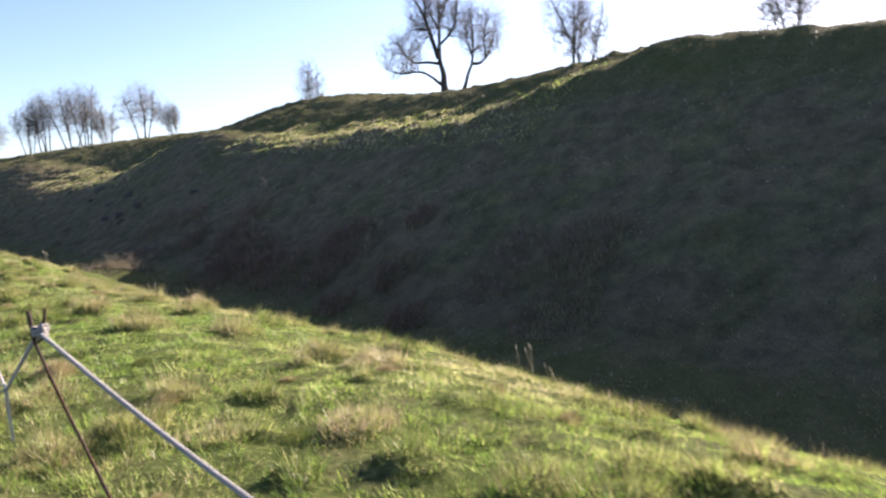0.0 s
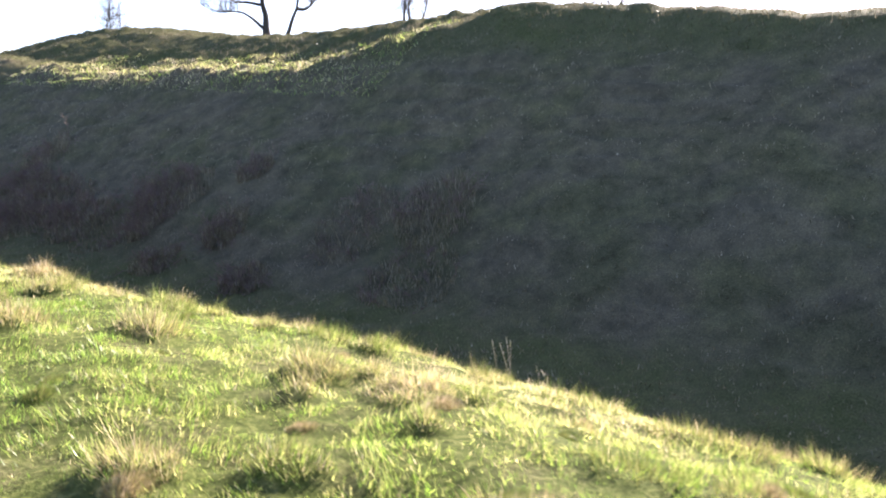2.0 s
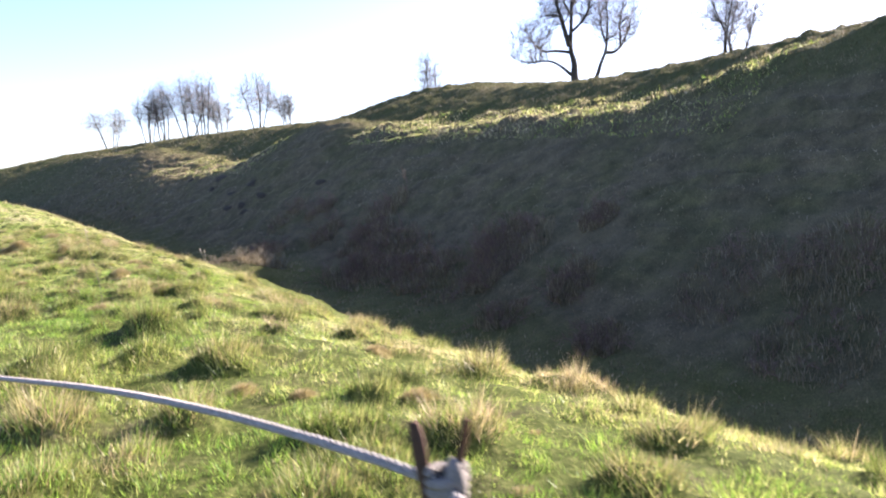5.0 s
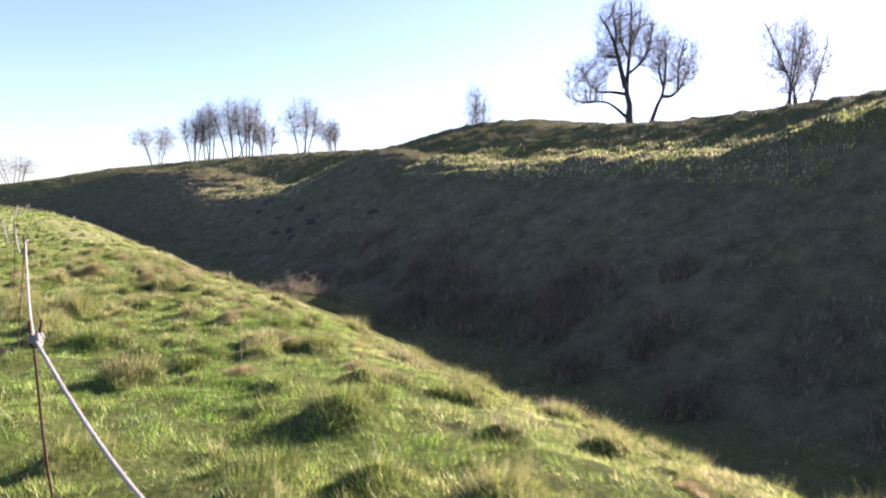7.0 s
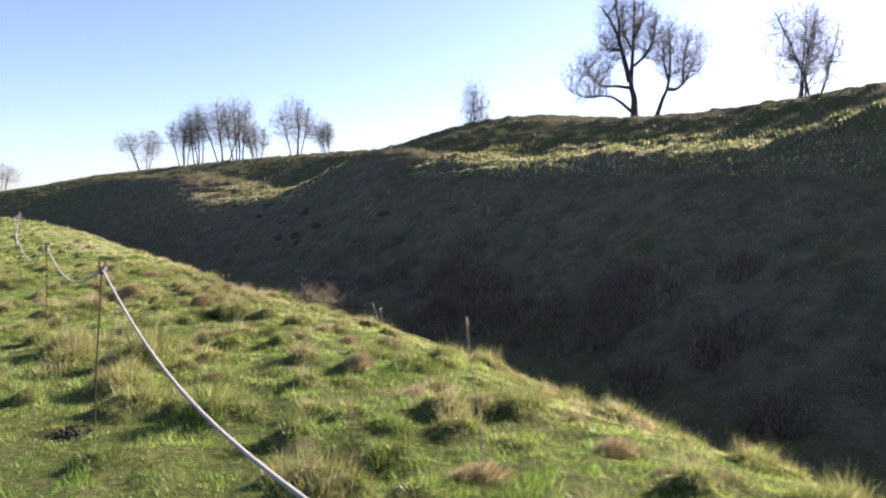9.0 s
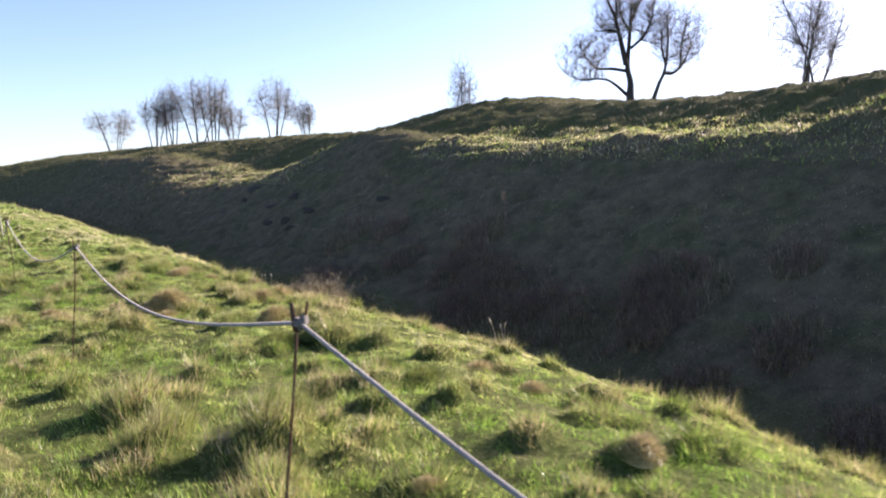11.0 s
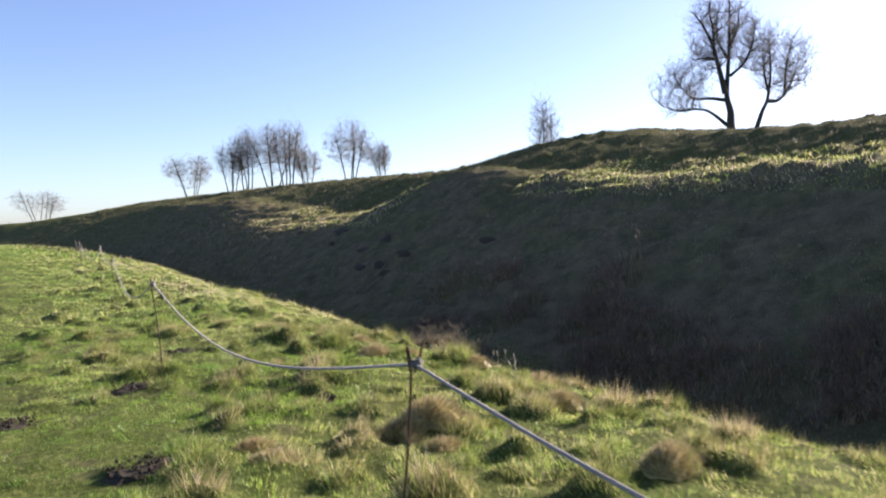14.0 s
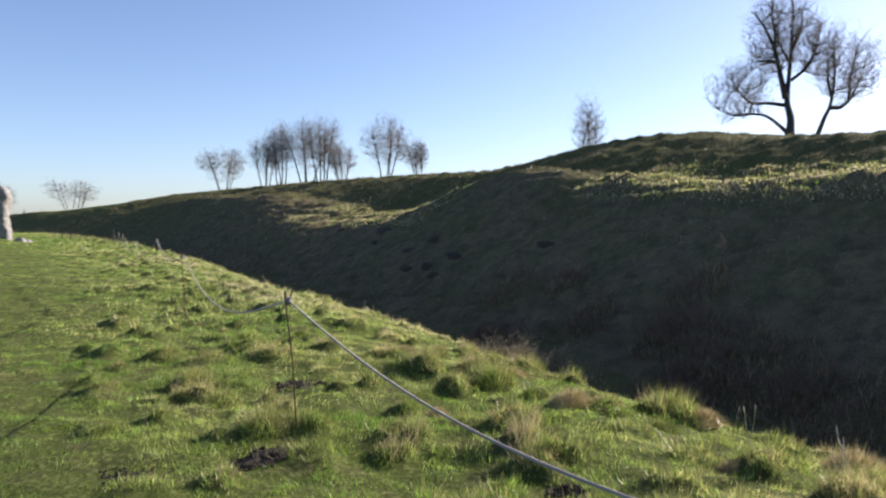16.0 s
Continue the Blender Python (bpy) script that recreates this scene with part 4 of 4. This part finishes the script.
for k, (x, y, straw, size) in enumerate(KNOWN):
    tussock(x, y, straw, size * (0.8 if y < 8.5 else 0.95), k)
rng = np.random.default_rng(77)
for k in range(30):
    s, u = rng.uniform(-1.5, 36), rng.uniform(0.9, 5.5)
    u += np.interp(s, (0, 34), (-0.3, 1.6))
    x, y = to_xy(s, u)
    tussock(x, y, rng.uniform() < 0.6, rng.uniform(0.35, 0.62) * (0.6 if s < 10 else 1.0), k + 5)


def molehill(x, y, radius, tall, k):
    """A heap of crumbled soil."""
    r = np.random.default_rng(k)
    pieces = []
    nr, na = 7, 18
    v = [(0, 0, tall)]
    for i in range(1, nr + 1):
        for j in range(na):
            a = 2 * math.pi * j / na
            q = i / nr
            rr = radius * q * (1 + 0.25 * math.sin(2 * a + k) + r.normal(0, 0.07))
            v.append((rr * math.cos(a), rr * math.sin(a), tall * (1 - q ** 1.6) + r.normal(0, 0.006) - 0.03 * (i == nr)))
    f = []
    for i in range(nr):
        for j in range(na):
            a, b = 1 + (i - 1) * na + j, 1 + (i - 1) * na + (j + 1) % na
            c, d = 1 + i * na + (j + 1) % na, 1 + i * na + j
            f.append((a, b, c, d) if i else (0, 0, c, d))
    bm = bmesh.new()
    bv = [bm.verts.new(p) for p in v]
    for q in f:
        bm.faces.new([bv[n] for n in dict.fromkeys(q)])
    for _ in range(70):
        a, q, c = r.uniform(0, 2 * math.pi), radius * 1.15 * math.sqrt(r.uniform()), r.uniform(0.006, 0.02)
        at = Matrix.Translation((q * math.cos(a), q * math.sin(a), tall * max(1 - (q / radius) ** 1.6, 0) + 0.015)) @ Euler(tuple(r.uniform(0, 6, 3))).to_matrix().to_4x4()
        bmesh.ops.create_icosphere(bm, subdivisions=1, radius=c, matrix=at @ Matrix.Diagonal((1.0, r.uniform(0.6, 1), r.uniform(0.5, 0.9), 1)))
    me = bpy.data.meshes.new("molehill")
    bm.to_mesh(me)
    bm.free()
    me.materials.append(SOIL)
    ob = new("molehill", me)
    ob.matrix_world = pose(x, y, height(x, y) - 0.02)
    return tagged(ob, "heap of dark crumbled soil on the turf", "molehill", "molehills")


for k, (x, y, radius, tall) in enumerate(((-15.50, 18.33, 0.22, 0.08), (-16.15, 17.9, 0.27, 0.03), (-18.25, 22.0, 0.22, 0.05), (-15.87, 17.13, 0.20, 0.03), (-16.22, 20.5, 0.26, 0.03), (-18.05, 22.75, 0.18, 0.05),
                                          (-14.12, 16.22, 0.24, 0.035), (-17.13, 23.16, 0.15, 0.04), (-13.66, 18.25, 0.13, 0.05), (-9.22, 10.72, 0.16, 0.03), (-12.3, 14.66, 0.15, 0.025))):
    molehill(x, y, radius, tall, k)


def dry_stems(x, y, tall, n, k):
    """A few withered seed stems."""
    r = np.random.default_rng(k)
    ob = thing("dry_stems", x, y, height(x, y), "pale withered seed stems standing in grass", "stem", "withered stems")
    for _ in range(n):
        p = r.normal(0, 0.05, 3) * (1, 1, 0)
        b, rad = limb(r, p - np.array((0, 0, 0.03)), (r.normal(0, 0.15), r.normal(0, 0.15), 1), tall * r.uniform(0.7, 1), 0.004, 0.0025, 0.05, 0, 6)
        st = part("stem", [tube(b, rad, 4)], BRAMBLE, ob)
        e = b[-1]
        t = np.linspace(0, 1, 5)
        part("seed_head", [tube(e + (b[-1] - b[-2]) / np.linalg.norm(b[-1] - b[-2]) * (t * 0.07)[:, None], 0.0045 * np.sin(t * math.pi) + 0.001, 5)], TUFT, st)


TUFT = bark_material("seed_heads", (0.30, 0.25, 0.17), (0.55, 0.48, 0.36))
for k, (x, y, tall, n) in enumerate(((-6.48, 9.97, 0.86, 1), (2.09, 5.68, 0.42, 4), (2.3, 5.2, 0.3, 3), (-8.6, 17.2, 0.3, 4), (-12.4, 20.4, 0.3, 3), (-12.0, 18.9, 0.3, 4))):
    dry_stems(x, y, tall, n, k)


def bramble(x, y, wide, tall, n, k, label, stuff=None):
    """A thicket of arching stems."""
    r = np.random.default_rng(k)
    ob = thing("bramble", x, y, height(x, y), label, "bramble", "brambles of the ditch")
    stems, twigs = [], []
    turn, off = r.uniform(0, 2 * math.pi, n), wide * 0.5 * np.sqrt(r.uniform(0, 1, n))
    feet = np.stack((np.cos(turn) * off, np.sin(turn) * off, np.zeros(n)), 1)
    feet[:, 2] = land(x + feet[:, 0], y + feet[:, 1]) - height(x, y) - 0.05
    for p in feet:
        b, rad = limb(r, p, (r.normal(0, 0.6), r.normal(0, 0.6), 1), tall * r.uniform(0.8, 1.9), 0.016, 0.005, 0.22, -0.16, 7)
        stems.append((b, rad))
        ramify(r, b, rad, (6, 3), 0.4, 0.8, 0.05, twigs, stems)
    tagged(part("thicket", tubes(stems + twigs, 3, 0.006), stuff or BRAMBLE, ob), "arching bare stems", kind="stuff")
    m = 900
    a, q = r.uniform(0, 2 * math.pi, m), wide * 0.5 * np.sqrt(r.uniform(0, 1, m))
    bx, by = x + np.cos(a) * q, y + np.sin(a) * q
    g = blades("dead_grass", bx, by, tall * r.uniform(0.3, 0.8, m), np.full(m, 0.02), np.clip(r.normal(0.72, 0.2, m), 0, 1), r.uniform(0.2, 0.8, m), r, "", material=SHADED_OLD_GRASS)
    g.parent = ob
    g.matrix_parent_inverse = ob.matrix_world.inverted()
    tagged(g, "matted dead grass", kind="stuff")
    return ob


bramble(-15.9, 40.1, 2.4, 0.55, 60, 90, "tangled dry bramble and dead grass at the ditch edge")
bramble(-17.2, 40.6, 2.2, 0.5, 50, 91, "tangled dry bramble and dead grass at the ditch edge")
bramble(-18.6, 41.4, 2.0, 0.45, 40, 92, "tangled dry bramble and dead grass at the ditch edge")
rng = np.random.default_rng(93)
for k in range(30):
    s, u = (rng.uniform(26, 39), rng.uniform(18.8, 22.2)) if k < 13 else (rng.uniform(6, 52), 18.0 + 6.5 * rng.uniform() ** 1.7)
    x, y = to_xy(s, u)
    bramble(x, y, rng.uniform(1.6, 3.6), rng.uniform(0.35, 0.8), 40, 100 + k, "leafless dark brown bramble on the shaded bank foot", SCRUB)


def far_hedge():
    """A dark hedge and trees beyond the field."""
    r = np.random.default_rng(5)
    ob = thing("hedge", -230.0, 190.0, 0, "dark distant hedge beyond the field", "hedge")
    tw = []
    for k in range(420):
        t = r.uniform(-1, 1)
        p = np.array((t * 75, t * 78, -0.5)) + r.normal(0, 1.0, 3) * (1, 1, 0)
        b, rad = limb(r, p, (r.normal(0, 0.3), r.normal(0, 0.3), 1), r.uniform(2.2, 4.2), 0.10, 0.03, 0.12, 0.02, 5)
        tw.append((b, rad))
        ramify(r, b, rad, (7, 5), 0.5, 0.7, 0.1, tw, tw)
    tagged(part("thicket", tubes(tw, 3, 0.05), BARK, ob), "dense bare stems", kind="stuff")


far_hedge()


def scrape(x, y, wide, k):
    """A bare hollow trodden into the slope: a dark lip of soil over a cut, running level along the bank."""
    r = np.random.default_rng(300 + k)
    me_v, n, m = [], 9, 6
    for i in range(n):
        t = i / (n - 1) - 0.5
        swell = math.sqrt(max(1 - (2 * t) ** 2, 0.02))
        for j in range(m):
            q = j / (m - 1)
            px, py = to_xy(t * wide, (q - 0.5) * 0.5 * wide * swell + r.normal(0, 0.02))
            lift = (0.10 + 0.16 * q) * swell * math.sin(math.pi * min(q * 1.15, 1)) + r.normal(0, 0.012)
            me_v.append((px, py, height(x + px, y + py) - height(x, y) + lift - 0.06))
    idx = np.arange(n * m).reshape(n, m)
    f = np.stack((idx[:-1, :-1], idx[:-1, 1:], idx[1:, 1:], idx[1:, :-1]), -1).reshape(-1, 4)
    ob = new("soil_scrape", mesh_from("soil_scrape", np.array(me_v), f, SOIL))
    ob.matrix_world = pose(x, y, height(x, y))
    return tagged(ob, "dark bare soil scrape on the shaded bank", "soil scrape", "scrapes of the far bank")


for k, (x, y, wide) in enumerate(((-34.2, 73.4, 1.6), (-29.0, 68.1, 2.6), (-29.5, 66.8, 1.4), (-25.5, 61.5, 1.5), (-24.0, 61.5, 1.9), (-23.6, 58.2, 1.3), (-25.1, 59.2, 1.5), (-22.9, 56.8, 1.1), (-21.9, 57.9, 1.6), (-16.3, 54.3, 1.5), (-30.9, 66.0, 1.2))):
    scrape(x, y, wide, k)
